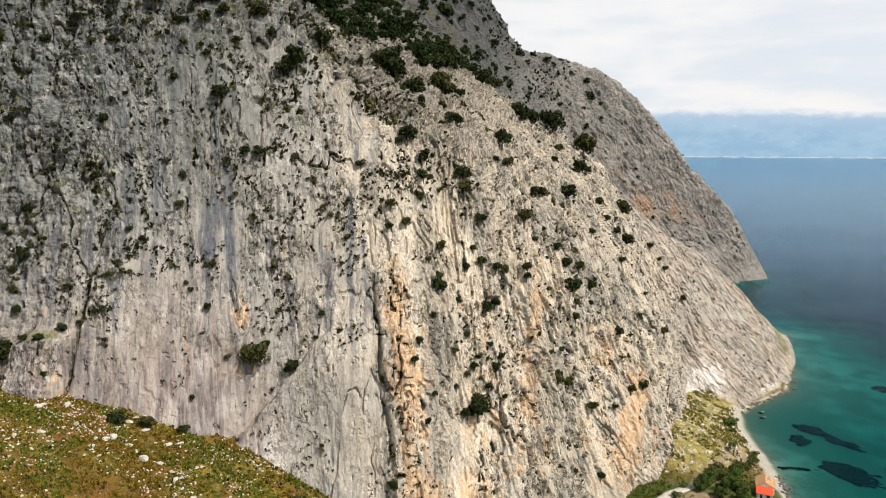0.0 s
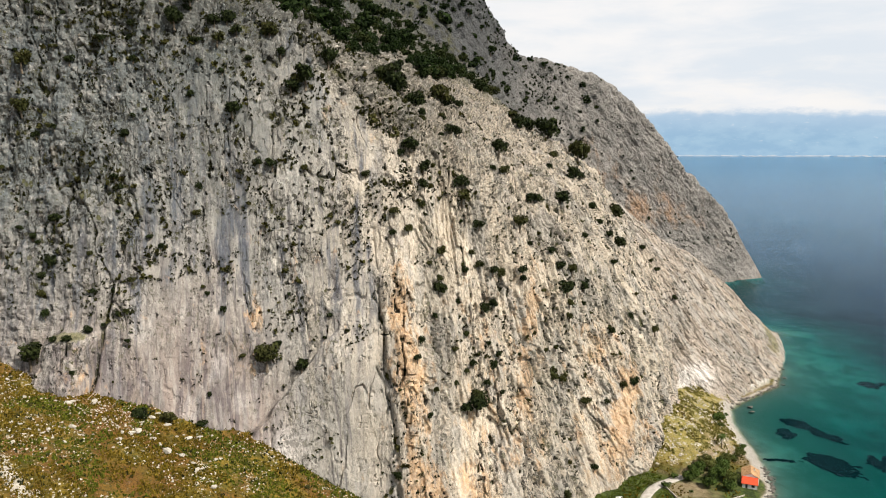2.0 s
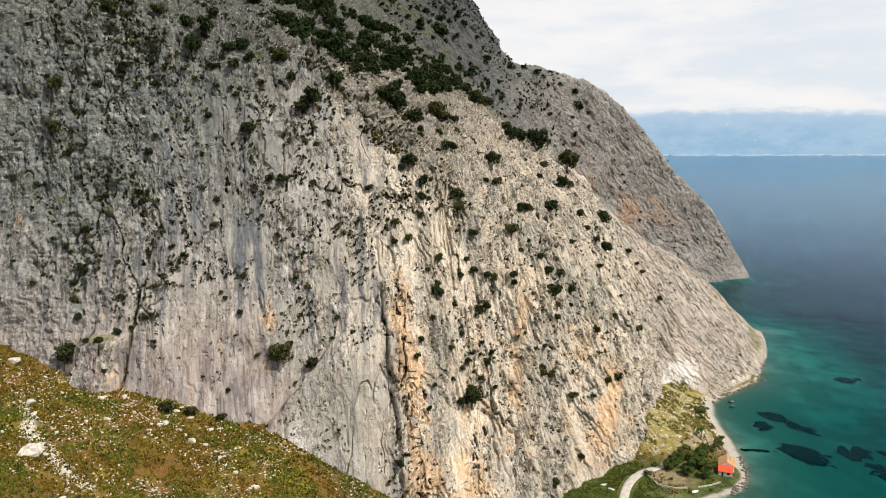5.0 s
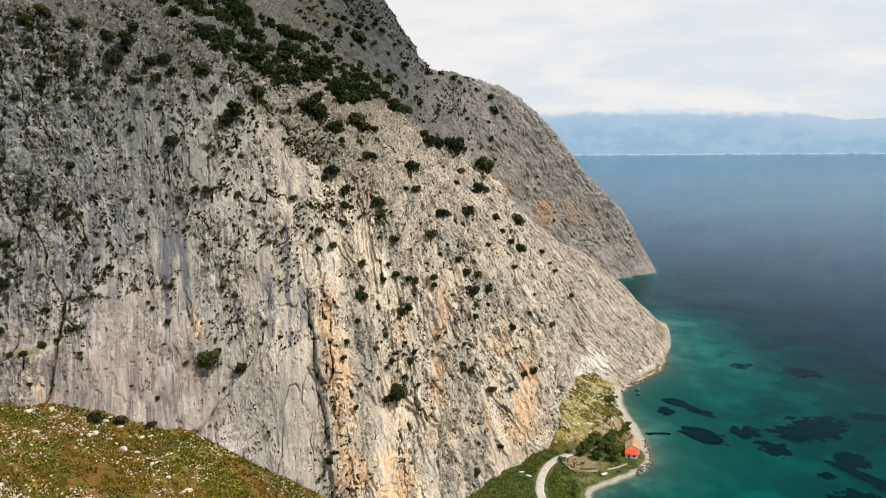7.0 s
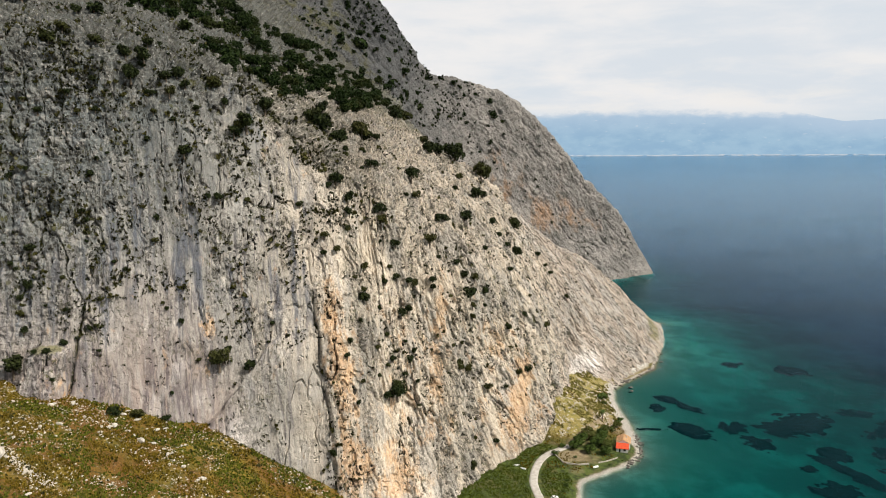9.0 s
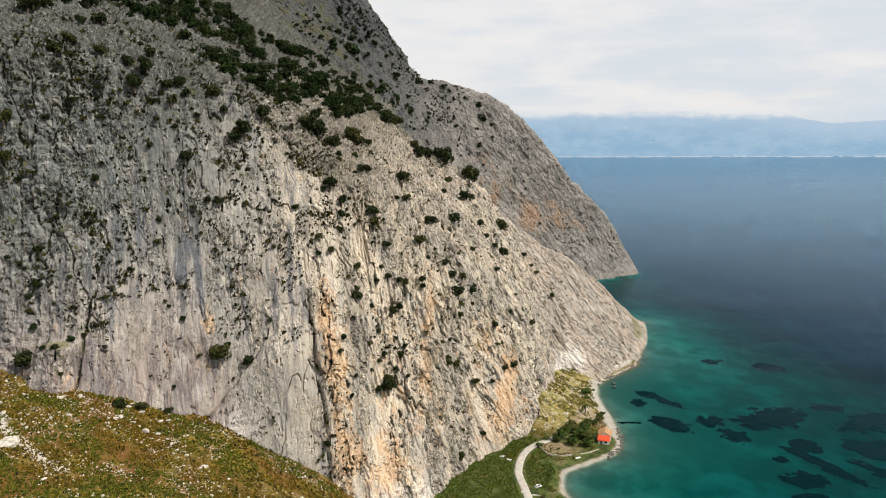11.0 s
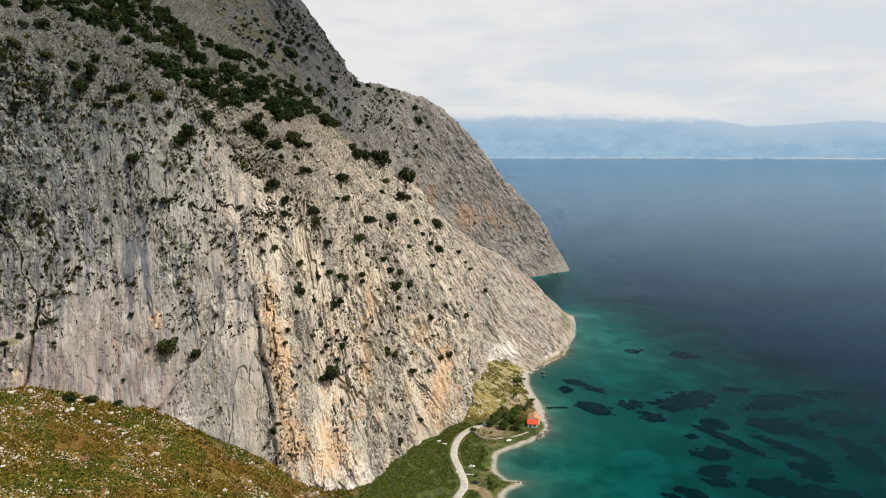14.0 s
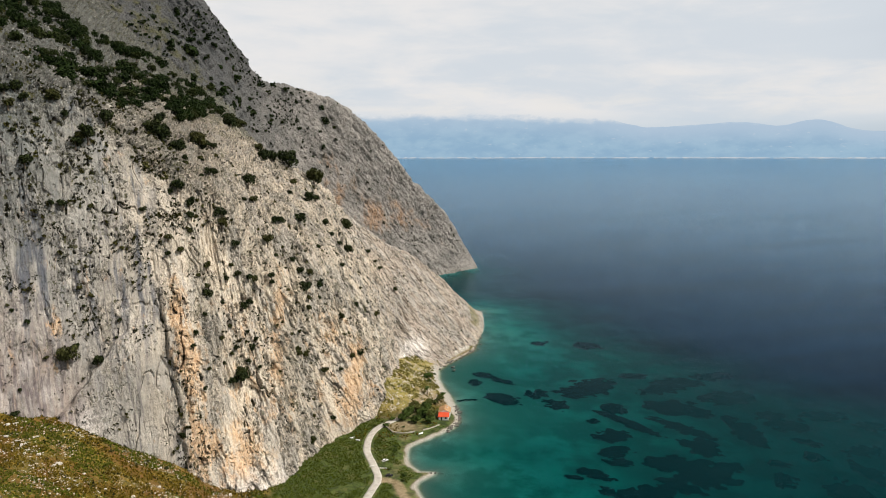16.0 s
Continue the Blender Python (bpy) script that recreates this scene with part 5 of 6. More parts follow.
grass_at = strewn(50000, -190, 25, 140, 255, lambda x, y, d: (fractal(x / 5, y / 5, None, 167, 3) + rng.uniform(-0.1, 0.1, len(x)) > 0.36) & (x < 22))
fresh_grass = fractal(grass_at[:, 0] / 20, grass_at[:, 1] / 14, None, 169, 3) + rng.uniform(-0.06, 0.06, len(grass_at)) > 0.53
for name, at, mat, label in (("turf_tussocks", grass_at[~fresh_grass], TURF, "yellow-brown tussocks of dry grass on the slope"), ("green_tussocks", grass_at[fresh_grass], GREEN_TURF, "fresh green tussocks of spring grass on the slope")):
    tufts(name, at, np.tile((0.0, 0.0, 1.0), (len(at), 1)), (0.35, 0.95), 5, mat, label, "grass")
heath_at = strewn(2600, -190, 25, 140, 255, lambda x, y, d: fractal(x / 8, y / 8, None, 171, 3) > 0.54)
tufts("low_scrub", heath_at, np.tile((0.0, 0.0, 1.0), (len(heath_at), 1)), (0.5, 1.1), 6, TUFT, "low brown and dark green scrub in the turf", "scrub")
for x, y, w in ((-113.5, 234.7, 7.5), (-104.6, 238.6, 7.5), (-94.2, 244, 5.2), (-52, 236, 2.6), (-27, 238, 3.0), (-36, 240, 2.6)):
    put(OAK[rng.integers(5)], (x, y, level(x, y) - 0.2), w, rng.uniform(0, 360), 0.75)
fan_at = strewn(12000, 100, 195, 340, 470, lambda x, y, d: (d > 4) & (fan_height(x, y) > 0.5) & (fractal(x / 7, y / 7, None, 173, 3) > 0.5))
tufts("fan_tussocks", fan_at, np.tile((0.0, 0.0, 1.0), (len(fan_at), 1)), (0.5, 1.2), 5, FAN_TURF, "yellow-green grass between stones of the fan", "grass")

for thing in MASTER:     # the patterns themselves stand in the belt too
    q = CLIFF_GRID[int(np.searchsorted(CLIFF_US, rng.uniform(-120, 20))), int(np.searchsorted(CLIFF_VS, 4.75))]
    thing.matrix_basis = Matrix.Translation(Vector(q) - Vector((0, 0, 0.5))) @ Matrix.Diagonal((5, 5, 4.5, 1))


# ---- the flat by the shore ----
def ribbon(name, line, width, mat, lift, label, category):
    """A strip of road that follows the ground, with a shallow crown and a thickness."""
    pts = np.array(line, float)
    s = np.r_[0, np.cumsum(np.hypot(*np.diff(pts, axis=0).T))]
    q = np.arange(0, s[-1], 1.5)
    c = pchip(s, pts, q)
    t = np.gradient(c, axis=0)
    t /= np.linalg.norm(t, axis=1, keepdims=True)
    side = np.stack([t[:, 1], -t[:, 0]], -1)
    rows = []
    for k, off in enumerate((-0.54, -0.5, -0.25, 0, 0.25, 0.5, 0.54)):
        w = width * (off + (0.02 * rough(q / 4, q * 0 + k, None, 181) - 0.01))
        p = c + side * np.broadcast_to(w, q.shape)[:, None]
        mid = ground_height(c[:, :1], c[:, 1:])[0][:, 0]
        z = np.maximum(ground_height(p[:, :1], p[:, 1:])[0][:, 0], mid) + (lift if abs(off) < 0.52 else -0.5) + 0.06 * (0.25 - off * off)
        rows.append(np.column_stack([p, z]))
    return tagged(sheet(name, np.stack(rows, 1), mat), label, category, kind="structure")


ROADBED = material("pale_concrete_road", plain_nodes((0.281, 0.257, 0.226), (0.390, 0.367, 0.328), 0.4, 0.9, 0.2))
WHITEWASH = material("whitewash", plain_nodes((0.515, 0.491, 0.452), (0.624, 0.608, 0.569), 0.8))
TAN_TILE = material("weathered_tan_tiles", plain_nodes((0.30, 0.165, 0.075), (0.43, 0.27, 0.14), 1.2))
RED_TILE = material("red_roof_sheets", plain_nodes((0.40, 0.045, 0.014), (0.50, 0.075, 0.025), 1.0))
DARK = material("dark_opening", plain_nodes((0.012, 0.012, 0.012), (0.023, 0.023, 0.023), 2.0, 0.4))
RUBBLE = material("rubble_stone", plain_nodes((0.234, 0.211, 0.172), (0.406, 0.374, 0.328), 0.9, 0.95, 0.8))
BLACK_PAINT = material("black_car_paint", plain_nodes((0.006, 0.006, 0.008), (0.011, 0.011, 0.012), 2.0, 0.25, 0.0, 0.5))
WHITE_PAINT = material("white_paint", plain_nodes((0.562, 0.562, 0.546), (0.640, 0.640, 0.624), 1.0, 0.4, 0.0, 0.5))
RUBBER = material("rubber", plain_nodes((0.009, 0.009, 0.009), (0.016, 0.016, 0.016), 4.0))

ribbon("road", ROAD, 4.6, ROADBED, 0.12, "pale narrow coast road curving round the cliff", "road")


def gable(name, wide, long, rise, base, mat, parent, over=0.35, thick=0.18, lean=False):
    """Roof slopes laid with ribs of tiles; lean: one slope only, falling to the front."""
    roof = part(name, box(bmesh.new(), (wide + 2 * over, 0.24, 0.2), (0, long / 2 if lean else 0, base + rise + 0.02), 0, 0.04), mat, parent)
    sides = [(-1, 0)] if lean else [(-1, 0), (1, 180)]
    half = long if lean else long / 2
    ang = math.atan2(rise, half)
    for sgn, _ in sides:
        n = max(int((wide + 2 * over) / 0.42), 1)
        for k in range(n):
            x = -(wide / 2 + over) + (k + 0.5) * (wide + 2 * over) / n
            run = half + over
            mid_y = (long / 2 - run / 2) if lean else sgn * run / 2
            mid_z = base + rise - (run / 2) * math.tan(ang)
            bm = bmesh.new()
            bmesh.ops.create_cube(bm, size=1, matrix=Matrix.Translation((x, mid_y, mid_z + 0.06 * (k % 2))) @ pose(0, 0, 0, math.degrees(ang) * (1 if sgn < 0 else -1)) @ Matrix.Diagonal(((wide + 2 * over) / n * 1.02, run / math.cos(ang), thick, 1)))
            part("roof_strip", bm, mat, roof)
    return roof


def wall_with_openings(bm, length, height, thick, openings, at, turn):
    """A wall built of blocks round its openings (x, width, sill, head)."""
    m = pose(*at, 0, 0, turn)
    cuts = sorted(openings)
    left = -length / 2
    def block(x0, x1, z0, z1):
        if x1 - x0 > 0.01 and z1 - z0 > 0.01:
            bmesh.ops.create_cube(bm, size=1, matrix=m @ Matrix.Translation(((x0 + x1) / 2, 0, (z0 + z1) / 2)) @ Matrix.Diagonal((x1 - x0, thick, z1 - z0, 1)))
    for x, w, sill, head in cuts:
        block(left, x - w / 2, 0, height)
        block(x - w / 2, x + w / 2, 0, sill)
        block(x - w / 2, x + w / 2, head, height)
        left = x + w / 2
    block(left, length / 2, 0, height)
    return bm


def house():
    x, y = 158, 331
    z = level(x, y)
    thing = tagged(new("house"), "small white house with tan tiled and bright red roofs", "house")
    w, d, h = 8.6, 10.4, 3.6
    walls = {"front": ((0, -d / 2, 0), 0, w, [(-2.2, 1.0, 0.9, 2.2), (2.0, 1.0, 0.9, 2.2)]), "back": ((0, d / 2, 0), 0, w, []),
             "west": ((-w / 2 + 0.15, 0, 0), 90, d - 0.6, [(0, 1.0, 0.9, 2.2)]), "east": ((w / 2 - 0.15, 0, 0), 90, d - 0.6, [(-1.6, 1.0, 0, 2.1), (1.8, 1.0, 0.9, 2.2)])}
    for at, turn, length, openings in walls.values():
        part("wall", wall_with_openings(bmesh.new(), length, h, 0.3, openings, at, turn), WHITEWASH, thing)
        for ox, ow, sill, head in openings:
            name = "door" if sill == 0 else "window"
            m = pose(*at, 0, 0, turn) @ Matrix.Translation((ox, 0, (sill + head) / 2))
            bm = bmesh.new()
            bmesh.ops.create_cube(bm, size=1, matrix=m @ Matrix.Diagonal((ow, 0.08, head - sill, 1)))
            part(name, bm, DARK, thing, "dark door" if name == "door" else "dark window pane")
    # gable ends and the two roofs
    for sgn in (-1, 1):
        bm = bmesh.new()
        vs = [bm.verts.new((xx, sgn * (d / 2 + o), zz)) for o in (-0.15, 0.15) for xx, zz in ((-w / 2, h), (w / 2, h), (0, h + 1.75))]
        bm.faces.new(vs[:3]), bm.faces.new(vs[3:][::-1])
        for a, b in ((0, 1), (1, 2), (2, 0)):
            bm.faces.new((vs[a], vs[a + 3], vs[b + 3], vs[b]))
        bmesh.ops.recalc_face_normals(bm, faces=bm.faces)
        part("gable", bm, WHITEWASH, thing)
    gable("roof", d, w, 1.9, h, TAN_TILE, thing).rotation_euler = (0, 0, math.pi / 2)
    chimney = part("chimney", box(bmesh.new(), (0.7, 0.7, 1.4), (1.8, 1.0, h + 1.6), 0, 0.05), WHITEWASH, thing)
    part("cap", box(bmesh.new(), (0.9, 0.9, 0.15), (1.8, 1.0, h + 2.36), 0, 0.03), TAN_TILE, chimney)
    porch = 6.4
    bm = wall_with_openings(bmesh.new(), 7.4, 2.3, 0.25, [(-1.6, 1.1, 0, 2.0), (1.6, 1.6, 0.8, 2.0)], (-0.3, -d / 2 - porch + 0.2, 0), 0)
    part("porch_wall", bm, WHITEWASH, thing)
    for sgn in (-1, 1):
        part("porch_wall", box(bmesh.new(), (0.25, porch - 0.4, 2.3), (-0.3 + sgn * 3.6, -d / 2 - porch / 2, 1.15)), WHITEWASH, thing)
    part("door", box(bmesh.new(), (1.1, 0.06, 2.0), (-1.9, -d / 2 - porch + 0.2, 1.0)), DARK, thing)
    part("window", box(bmesh.new(), (1.6, 0.06, 1.2), (1.3, -d / 2 - porch + 0.2, 1.4)), DARK, thing)
    shed = gable("porch_roof", 7.6, porch, 1.2, 2.32, RED_TILE, thing, lean=True)
    shed.location = (-0.3, -d / 2 - porch / 2, 0)
    tagged(shed, "bright red sheet roof")
    thing.matrix_basis = pose(x, y, z - 0.1, 0, 0, -23) @ Matrix.Diagonal((0.94, 0.94, 1.05, 1))


house()


def tree(rng, tall, wide, mat, label, group):
    """A broad garden tree: trunk, limbs, and an uneven crown."""
    thing = tagged(new("tree"), label, "tree", group)
    part("trunk", stem([(0, 0, -0.3), (0.1, 0, 0.25 * tall), (0.2, 0.1, 0.5 * tall)], [0.32, 0.24, 0.14]), BARK, thing)
    centres, radii = [], []
    for k in range(9):
        a, r = k * 2.4, wide * (0.12 + 0.24 * rng.uniform())
        c = (r * math.cos(a), r * math.sin(a), tall * rng.uniform(0.38, 0.8))
        centres.append(c)
        radii.append(wide * rng.uniform(0.15, 0.25))
        if k < 4:
            part("limb", stem([(0.1, 0, 0.25 * tall), (c[0] * 0.5, c[1] * 0.5, (0.25 * tall + c[2]) / 2), c], [0.15, 0.1, 0.03], 5), BARK, thing)
    part("crown", leaves(rng, centres, radii, 1500, 0.75), mat, thing)
    return thing


TREES = [tree(rng, 6.5, 9.5, GARDEN_LEAF, "broad dark green tree in the garden beside the house", "garden trees") for _ in range(3)]
SPOTS = [(126, 327, 0.95), (133, 321, 0.9), (139, 328, 1.05), (131, 333, 1.0), (142, 318, 0.85), (146, 326, 0.9), (138, 338, 1.05), (147, 340, 0.95), (151, 346, 0.8), (144, 334, 1.0)]
for k, (x, y, s) in enumerate(SPOTS):
    m = Matrix.Translation((x, y, level(x, y))) @ pose(0, 0, 0, 0, 0, rng.uniform(0, 360)) @ Matrix.Diagonal((1.05 * s, 1.05 * s, 0.95 * s, 1))
    if k < len(SPOTS) - 3:
        copy_thing(TREES[k % 3], m)
    else:
        TREES[k % 3].matrix_basis = m
BUSH = shrub(rng, GARDEN_LEAF, 8, 520, 0.12, "bush", "rounded green bush on the flat by the shore", "bushes by the shore")
BUSHES = [(169, 404, 9.0), (167, 366, 4.6), (164, 359, 7.0), (158, 352, 6.0), (111, 320, 5.0), (118, 330, 4.5), (122, 315, 2.4), (104, 322, 3.0), (140, 306, 1.8), (150, 311, 1.6),
          (171, 372, 4.5), (166, 392, 5.0), (107, 282, 3.4), (104, 276, 3.0), (109, 288, 3.0), (102, 246, 4.0), (100, 240, 3.4), (182, 424, 3.4), (96, 256, 3.0)]
for k, (x, y, w) in enumerate(BUSHES):
    m = Matrix.Translation((x, y, level(x, y) - 0.15)) @ pose(0, 0, 0, 0, 0, 77 * k) @ Matrix.Diagonal((w, w, w * 0.75, 1))
    if k < len(BUSHES) - 1:
        copy_thing(BUSH, m)
    else:
        BUSH.matrix_basis = m
# thick green cover between the cliff foot and the road
mead = strewn(30000, 15, 112, 190, 335, lambda x, y, d: (d > 5) & (fractal(x / 12, y / 12, None, 191, 3) > 0.36) & (line_distance(x, y, ROAD) > 4) & (line_distance(x, y, SPUR) > 4) & (np.abs(x - 94) + np.abs(y - 247) > 7))
tufts("meadow_scrub", mead, np.tile((0.0, 0.0, 1.0), (len(mead), 1)), (0.3, 0.8), 4, MEADOW, "dense green scrub between the cliff foot and the road", "scrub")
verge = strewn(5000, 85, 185, 255, 420, lambda x, y, d: (d > 7) & (fractal(x / 9, y / 9, None, 193, 3) > 0.52) & (line_distance(x, y, ROAD) > 4) & (line_distance(x, y, TRACK) > 3.5) & (np.hypot(x - 155, y - 324) > 11))
tufts("verge_grass", verge, np.tile((0.0, 0.0, 1.0), (len(verge), 1)), (0.4, 1.1), 5, TURF, "rough grass along the verge and beach", "grass")


def palm(x, y):
    thing = tagged(new("palm_tree"), "tall palm tree beside the dusty track", "palm")
    part("trunk", stem([(0, 0, -0.3), (0.15, 0, 3), (0.2, 0.1, 7.6)], [0.36, 0.28, 0.24]), BARK, thing)
    for k in range(22):
        a, lift = k * 2.4, 1.1 - 0.085 * k
        verts, faces = [], []
        for s in range(6):
            t = s / 5
            r, z = 3.0 * t, 7.6 + 2.2 * lift * t - 2.1 * t * t
            w = 0.42 * math.sin(math.pi * min(t + 0.12, 1)) + 0.03
            for q in (-1, 1):
                verts.append((0.2 + r * math.cos(a) - q * w * math.sin(a), 0.1 + r * math.sin(a) + q * w * math.cos(a), z - 0.15))
            verts.append((0.2 + r * math.cos(a), 0.1 + r * math.sin(a), z))
            if s:
                o = 3 * (s - 1)
                faces += [(o, o + 2, o + 5, o + 3), (o + 2, o + 1, o + 4, o + 5)]
        part("frond", (verts, faces), GARDEN_LEAF, thing)
    thing.matrix_basis = pose(x, y, level(x, y))


palm(154, 360)


def low_wall(line, height, thick, label):
    thing = tagged(new("garden_wall"), label, "wall")
    for (ax, ay), (bx, by) in zip(line[:-1], line[1:]):
        n = max(int(math.hypot(bx - ax, by - ay) / 1.1), 1)
        for k in range(n):
            t = (k + 0.5) / n
            x, y = ax + (bx - ax) * t, ay + (by - ay) * t
            part("stone", box(bmesh.new(), (math.hypot(bx - ax, by - ay) / n * 0.97, thick * rng.uniform(0.85, 1.1), height * rng.uniform(0.85, 1.1) + 0.4), (x, y, level(x, y) + height / 2 - 0.2), math.degrees(math.atan2(by - ay, bx - ax)), 0.06), RUBBLE if thick > 0.35 else WHITEWASH, thing)


low_wall([(110, 322), (113, 309), (121, 306), (128, 307)], 0.9, 0.5, "low rubble wall round the garden")
low_wall([(134, 308), (142, 311), (148, 314)], 0.7, 0.4, "low rubble wall before the house")
low_wall([(85, 262), (88, 262)], 0.8, 0.34, "white parapet of a small culvert bridge")
low_wall([(90.5, 258.5), (96, 257)], 0.7, 0.34, "white parapet of a small culvert bridge")


def car(x, y, turn, paint, label):
    """A small hatchback with a body, glasshouse, wheels, lights."""
    thing = tagged(new("car"), label, "car")
    bm = bmesh.new()
    outline = [(-2.0, 0.35), (2.0, 0.35), (2.05, 0.75), (1.1, 0.95), (-1.9, 1.0), (-2.05, 0.7)]
    rows = [[bm.verts.new((px, sy, pz)) for px, pz in outline] for sy in (-0.82, 0.82)]
    for k in range(6):
        bm.faces.new((rows[0][k], rows[0][(k + 1) % 6], rows[1][(k + 1) % 6], rows[1][k]))
    bm.faces.new(rows[0][::-1]), bm.faces.new(rows[1])
    bmesh.ops.recalc_face_normals(bm, faces=bm.faces)
    bmesh.ops.bevel(bm, geom=list(bm.edges), offset=0.06, segments=2, affect="EDGES")
    part("body", bm, paint, thing)
    bm = bmesh.new()
    cabin = [(-1.75, 0.97), (0.95, 0.93), (0.35, 1.45), (-1.45, 1.47)]
    rows = [[bm.verts.new((px, sy * (0.78 if pz < 1.2 else 0.62), pz)) for px, pz in cabin] for sy in (-1, 1)]
    for k in range(4):
        bm.faces.new((rows[0][k], rows[0][(k + 1) % 4], rows[1][(k + 1) % 4], rows[1][k]))
    bm.faces.new(rows[0][::-1]), bm.faces.new(rows[1])
    bmesh.ops.recalc_face_normals(bm, faces=bm.faces)
    part("windows", bm, DARK, thing, "dark car windows")
    part("roof", box(bmesh.new(), (1.7, 1.2, 0.06), (-0.55, 0, 1.48), 0, 0.02), paint, thing)
    for wx in (-1.25, 1.3):
        for wy in (-0.8, 0.8):
            bm = bmesh.new()
            bmesh.ops.create_cone(bm, cap_ends=True, segments=18, radius1=0.32, radius2=0.32, depth=0.2, matrix=pose(wx, wy, 0.32, 90))
            tyre = part("wheel", bm, RUBBER, thing)
            bm = bmesh.new()
            bmesh.ops.create_cone(bm, cap_ends=True, segments=14, radius1=0.19, radius2=0.17, depth=0.22, matrix=pose(wx, wy, 0.32, 90))
            part("rim", bm, WHITE_PAINT, tyre)
    for wy in (-0.6, 0.6):
        part("headlight", box(bmesh.new(), (0.1, 0.3, 0.14), (2.0, wy, 0.7), 0, 0.03), WHITE_PAINT, thing)
    thing.matrix_basis = pose(x, y, level(x, y) + 0.02, 0, 0, turn)


car(93.5, 247, -12, BLACK_PAINT, "small black car parked on the dusty spur")
car(96.4, 268, 15, WHITE_PAINT, "small white car parked on the grass")


def boat(x, y, turn, label):
    """An upturned rowing boat: hull shell, keel and two thwart ends."""
    thing = tagged(new("rowing_boat"), label, "boat")
    verts, faces = [], []
    for i in range(11):
        t = i / 10 * 2 - 1
        w, h = 0.85 * (1 - abs(t) ** 2.6) + 0.04, 0.62 * (1 - 0.35 * t * t)
        for k in range(9):
            a = math.pi * k / 8
            verts.append((2.0 * t, -w * math.cos(a), h * math.sin(a) ** 0.8))
    for i in range(10):
        faces += [(9 * i + k, 9 * i + k + 1, 9 * i + k + 10, 9 * i + k + 9) for k in range(8)]
    smooth(part("hull", (verts, faces), WHITE_PAINT, thing))
    part("keel", box(bmesh.new(), (3.4, 0.07, 0.12), (0, 0, 0.63), 0, 0.02), WHITE_PAINT, thing)
    thing.matrix_basis = pose(x, y, level(x, y), 0, 0, turn)


boat(131, 304, 20, "white rowing boat lying upturned above the beach")
boat(87.5, 303.5, -35, "white rowing boat lying upturned in the grass")
boat(84.5, 308.5, 10, "white rowing boat lying upturned in the grass")
# dark wet rocks along the point by the house and off the shore
WET = [part("shore_rock", boulder(s), WET_STONE) for s in range(20, 24)]
for b in WET:
    tagged(b, "dark weathered rock at the edge of the water", "rock", "rocks at the waterline")
WET_AT = [(206, 443, 4.0), (203, 434, 3.6), (250, 490, 3.0), (258, 505, 3.4), (268, 528, 3.0), (272, 540, 2.6), (279, 560, 3.0), (285, 575, 3.0), (122, 247, 1.8), (124, 246.5, 1.6), (126, 246, 1.4), (119, 247, 1.6)]
for k in range(70):
    s = rng.uniform()
    WET_AT.append((np.interp(s, [0, 0.3, 0.6, 1], [150, 165, 170, 174]) + rng.normal() * 1.0, np.interp(s, [0, 0.3, 0.6, 1], [306, 319, 334, 350]) + rng.normal() * 1.0, rng.uniform(0.9, 2.6)))
for k in range(90):      # along the foot of the cliff out to the point
    s = rng.uniform()
    WET_AT.append((np.interp(s, [0, 0.1, 0.35, 0.6, 0.8, 1], [190, 205, 243, 270, 277, 314]) + rng.normal() * 1.0, np.interp(s, [0, 0.1, 0.35, 0.6, 0.8, 1], [438, 454, 486, 538, 568, 638]) + rng.normal() * 1.0, rng.uniform(1.0, 3.4)))
for k, (x, y, w) in enumerate(WET_AT):
    at = (x, y, max(level(x, y), -0.6) + 0.2)
    if k > 3:
        put(WET[k % 4], at, w, rng.uniform(0, 360), 0.8)
for k, (x, y, w) in enumerate(WET_AT[:4]):
    WET[k].matrix_basis = Matrix.Translation((x, y, max(level(x, y), -0.6) + 0.2)) @ Matrix.Diagonal((w, w, 0.8 * w, 1))

for k, b in enumerate(BOULDERS):
    b.matrix_basis = Matrix.Translation((-60 + 9 * k, 205 - 6 * k, level(-60 + 9 * k, 205 - 6 * k) + 0.15)) @ Matrix.Diagonal((1.4, 1.4, 1.2, 1))


# ---- seagrass ----
def seagrass(x, y, a, b, seed):
    """A dark meadow on the sea bed with a ragged edge and bare holes."""
    cell = 0.8 + 0.012 * max(a, b)
    reach = 1.5
    us, vs = np.arange(-reach * a, reach * a, cell), np.arange(-reach * b, reach * b, cell)
    u, v = np.meshgrid(us, vs, indexing="ij")
    size = 0.30 * min(a, b) + 2.0
    wob = 2.6 * (fractal((u + 53 * seed) / size, v / size, None, 201, 4, 0.55) - 0.5)
    inside = 0.95 - (u / a) ** 2 - (v / b) ** 2 + wob
    solid = (inside[:-1, :-1] + inside[1:, :-1] + inside[1:, 1:] + inside[:-1, 1:]) > 0
    lean = 0.35 * math.sin(seed * 2.1)
    px, py = x + u + lean * v, y + v
    bed = ground_height(px, py)[0]
    verts = np.stack([px, py, bed + 0.15 + 0.6 * step(inside, 0.0, 0.4)], -1).reshape(-1, 3)
    idx = np.arange(u.size).reshape(u.shape)
    quads = np.stack([idx[:-1, :-1], idx[1:, :-1], idx[1:, 1:], idx[:-1, 1:]], -1)[solid]
    used, faces = np.unique(quads, return_inverse=True)
    ob = smooth(part("seagrass_meadow", (verts[used], faces.reshape(-1, 4)), SEAGRASS))
    tagged(ob, "dark seagrass meadow on the sandy sea bed", "seagrass", "seagrass meadows")


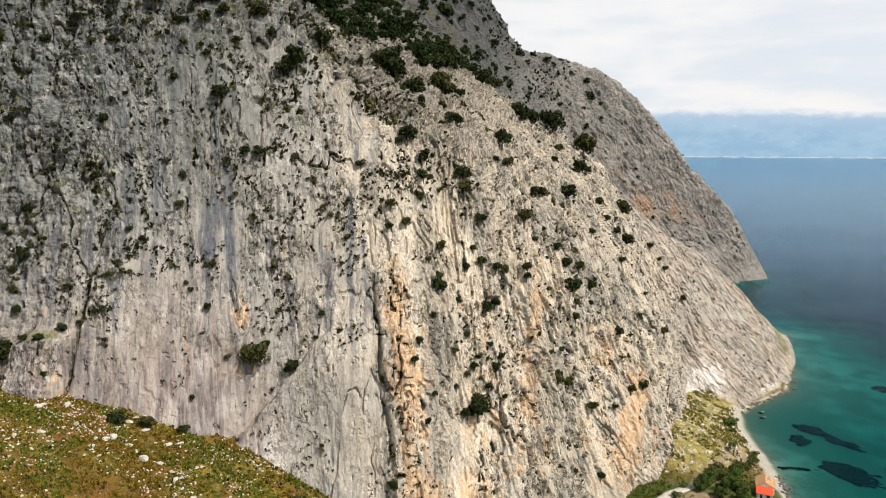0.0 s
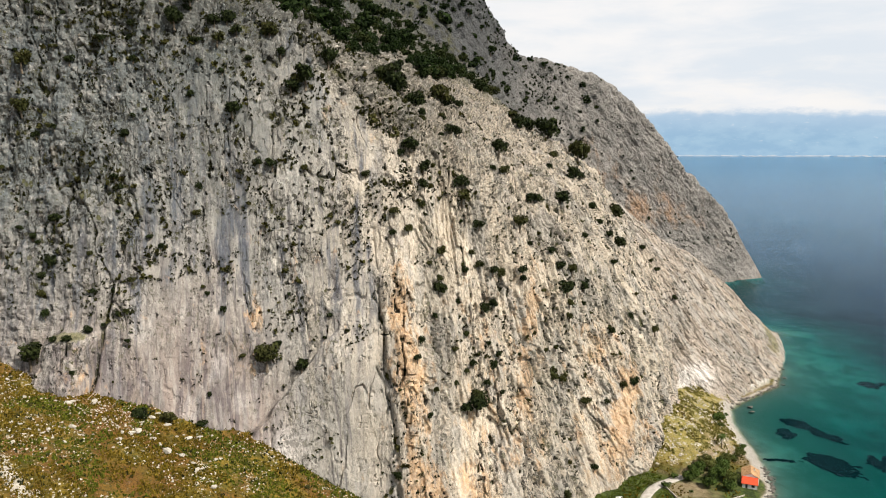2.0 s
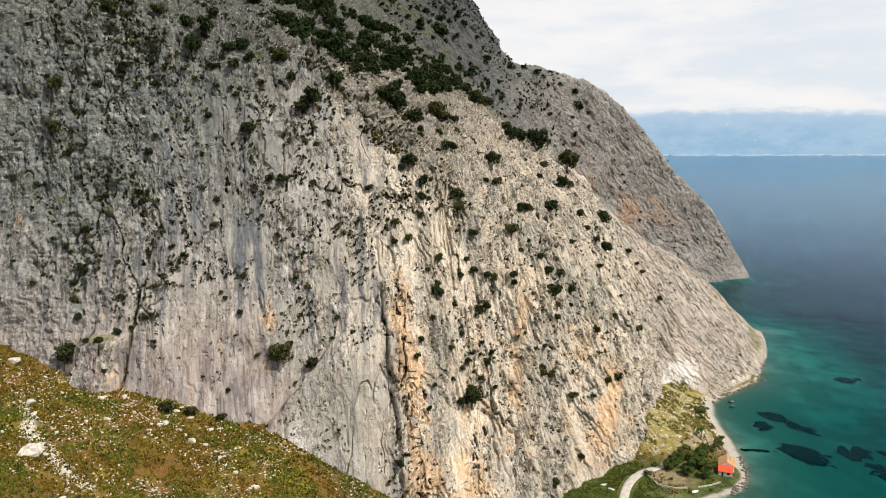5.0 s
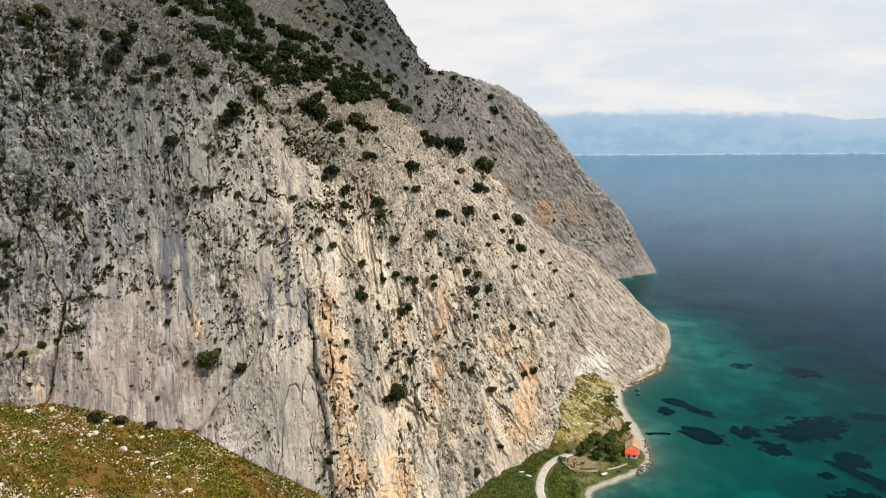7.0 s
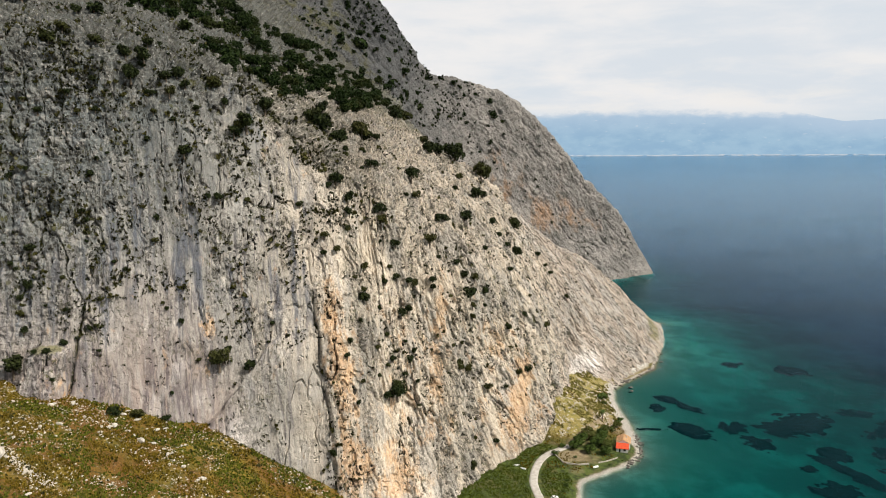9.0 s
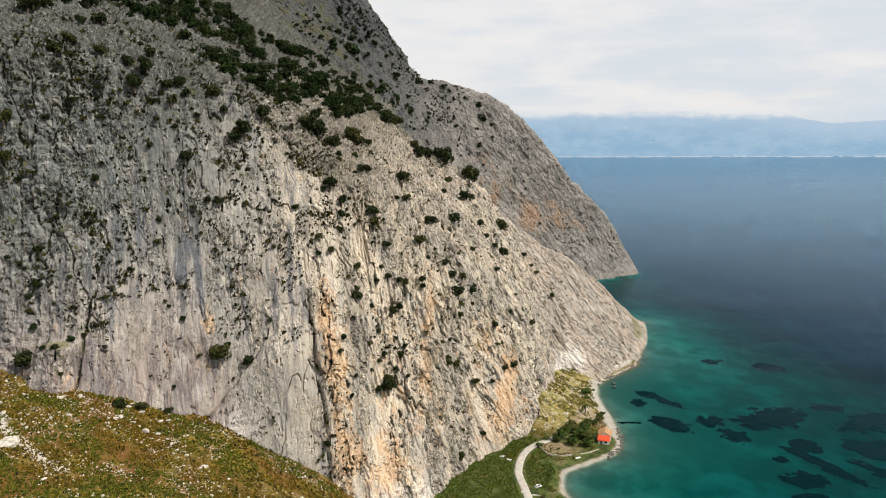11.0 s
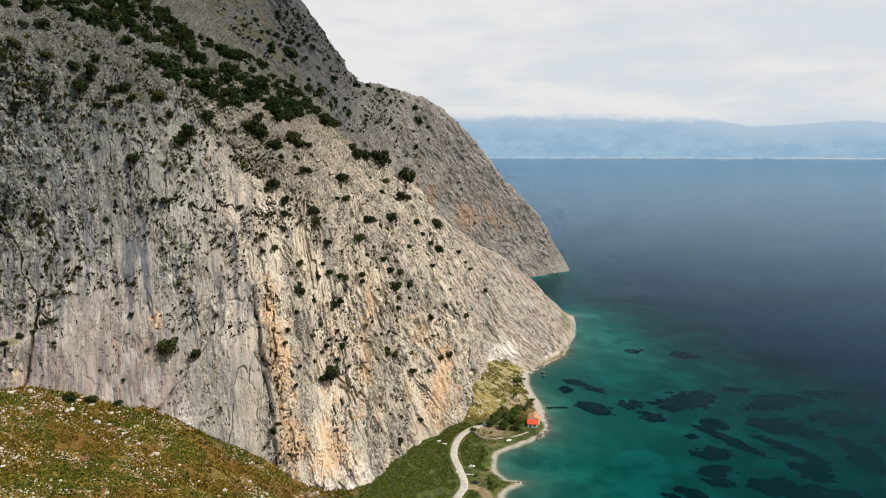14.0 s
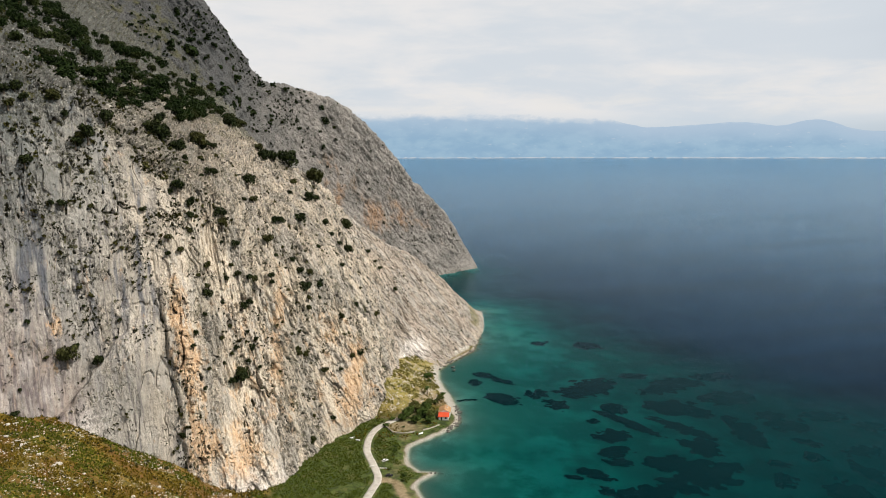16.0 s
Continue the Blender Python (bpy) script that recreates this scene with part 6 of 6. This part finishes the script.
NEAR_MEADOWS = [(305, 373, 22, 19), (280, 359, 14, 14), (253, 336, 11, 13), (249, 363, 10, 11), (217, 358, 12, 16), (225, 420, 8, 10), (210, 401, 6, 8), (235, 401, 6, 12), (263, 300, 5, 5), (293, 319, 10, 11), (287, 290, 7, 29), (263, 271, 15, 12),
                (249, 249, 13, 8), (243, 234, 9, 8), (342, 312, 25, 15), (355, 294, 11, 10), (320, 273, 9, 23), (312, 241, 13, 17), (364, 257, 12, 29), (273, 226, 18, 12), (286, 207, 21, 19), (308, 211, 11, 8), (217, 222, 8, 11)]
FAR_MEADOWS = [(201, 221, 6, 6), (234, 193, 21, 9), (259, 197, 9, 13), (212, 198, 7, 6), (330, 186, 9, 9), (346, 206, 7, 6), (377, 209, 8, 8), (357, 164, 14, 17), (323, 155, 16, 7), (405, 321, 28, 14), (361, 352, 24, 11), (357, 387, 15, 8),
               (395, 175, 9, 21), (422, 208, 18, 8), (394, 229, 7, 9), (368, 483, 17, 13), (322, 500, 10, 8), (386, 363, 22, 12), (408, 259, 19, 14), (406, 278, 13, 9), (452, 268, 20, 10), (469, 243, 13, 10), (429, 370, 23, 11), (356, 142, 10, 12)]
seagrass(189, 361, 11, 1.8, 77)
for k, (x, y, a, b) in enumerate(NEAR_MEADOWS + FAR_MEADOWS):
    seagrass(x, y, a, b, k + 1)


# ---- the far coast ----
def far_town():
    """Pale specks of houses along the opposite shore."""
    n = 700
    az = np.radians(rng.uniform(5, 62, n))
    r = 4715 + rng.uniform(-8, 8, n)
    z = 150 + 6 * rng.uniform(size=n) ** 2.5
    w, h = rng.uniform(6, 34, n), rng.uniform(2, 6, n)
    base = np.array([(sx, sy, sz) for sz in (-1, 1) for sx, sy in ((-1, -1), (1, -1), (1, 1), (-1, 1))], float)
    v = base[None] * np.stack([w, w * 0.5, h], -1)[:, None] * 0.5 + np.stack([r * np.sin(az), r * np.cos(az), z], -1)[:, None]
    quads = np.array([(0, 1, 5, 4), (1, 2, 6, 5), (2, 3, 7, 6), (3, 0, 4, 7), (4, 5, 6, 7)])
    f = (quads[None] + 8 * np.arange(n)[:, None, None]).reshape(-1, 4)
    me = bpy.data.meshes.new("far_town")
    me.from_pydata(v.reshape(-1, 3).tolist(), [], f.tolist())
    me.materials.append(HAZE_WALLS)
    tagged(new("far_town", me), "pale hazy houses along the opposite shore", "town", kind="stuff")


def haze_wall_nodes(n):
    # far walls glow evenly, the haze put into their colour
    c = n.mix(n.add("NewGeometry").outputs["Random Per Island"], (0.50, 0.61, 0.72), (0.70, 0.75, 0.80))
    return n.add("Emission", {"Color": c, "Strength": 0.55}).outputs[0]


HAZE_WALLS = material("hazy_houses", haze_wall_nodes)
far_town()
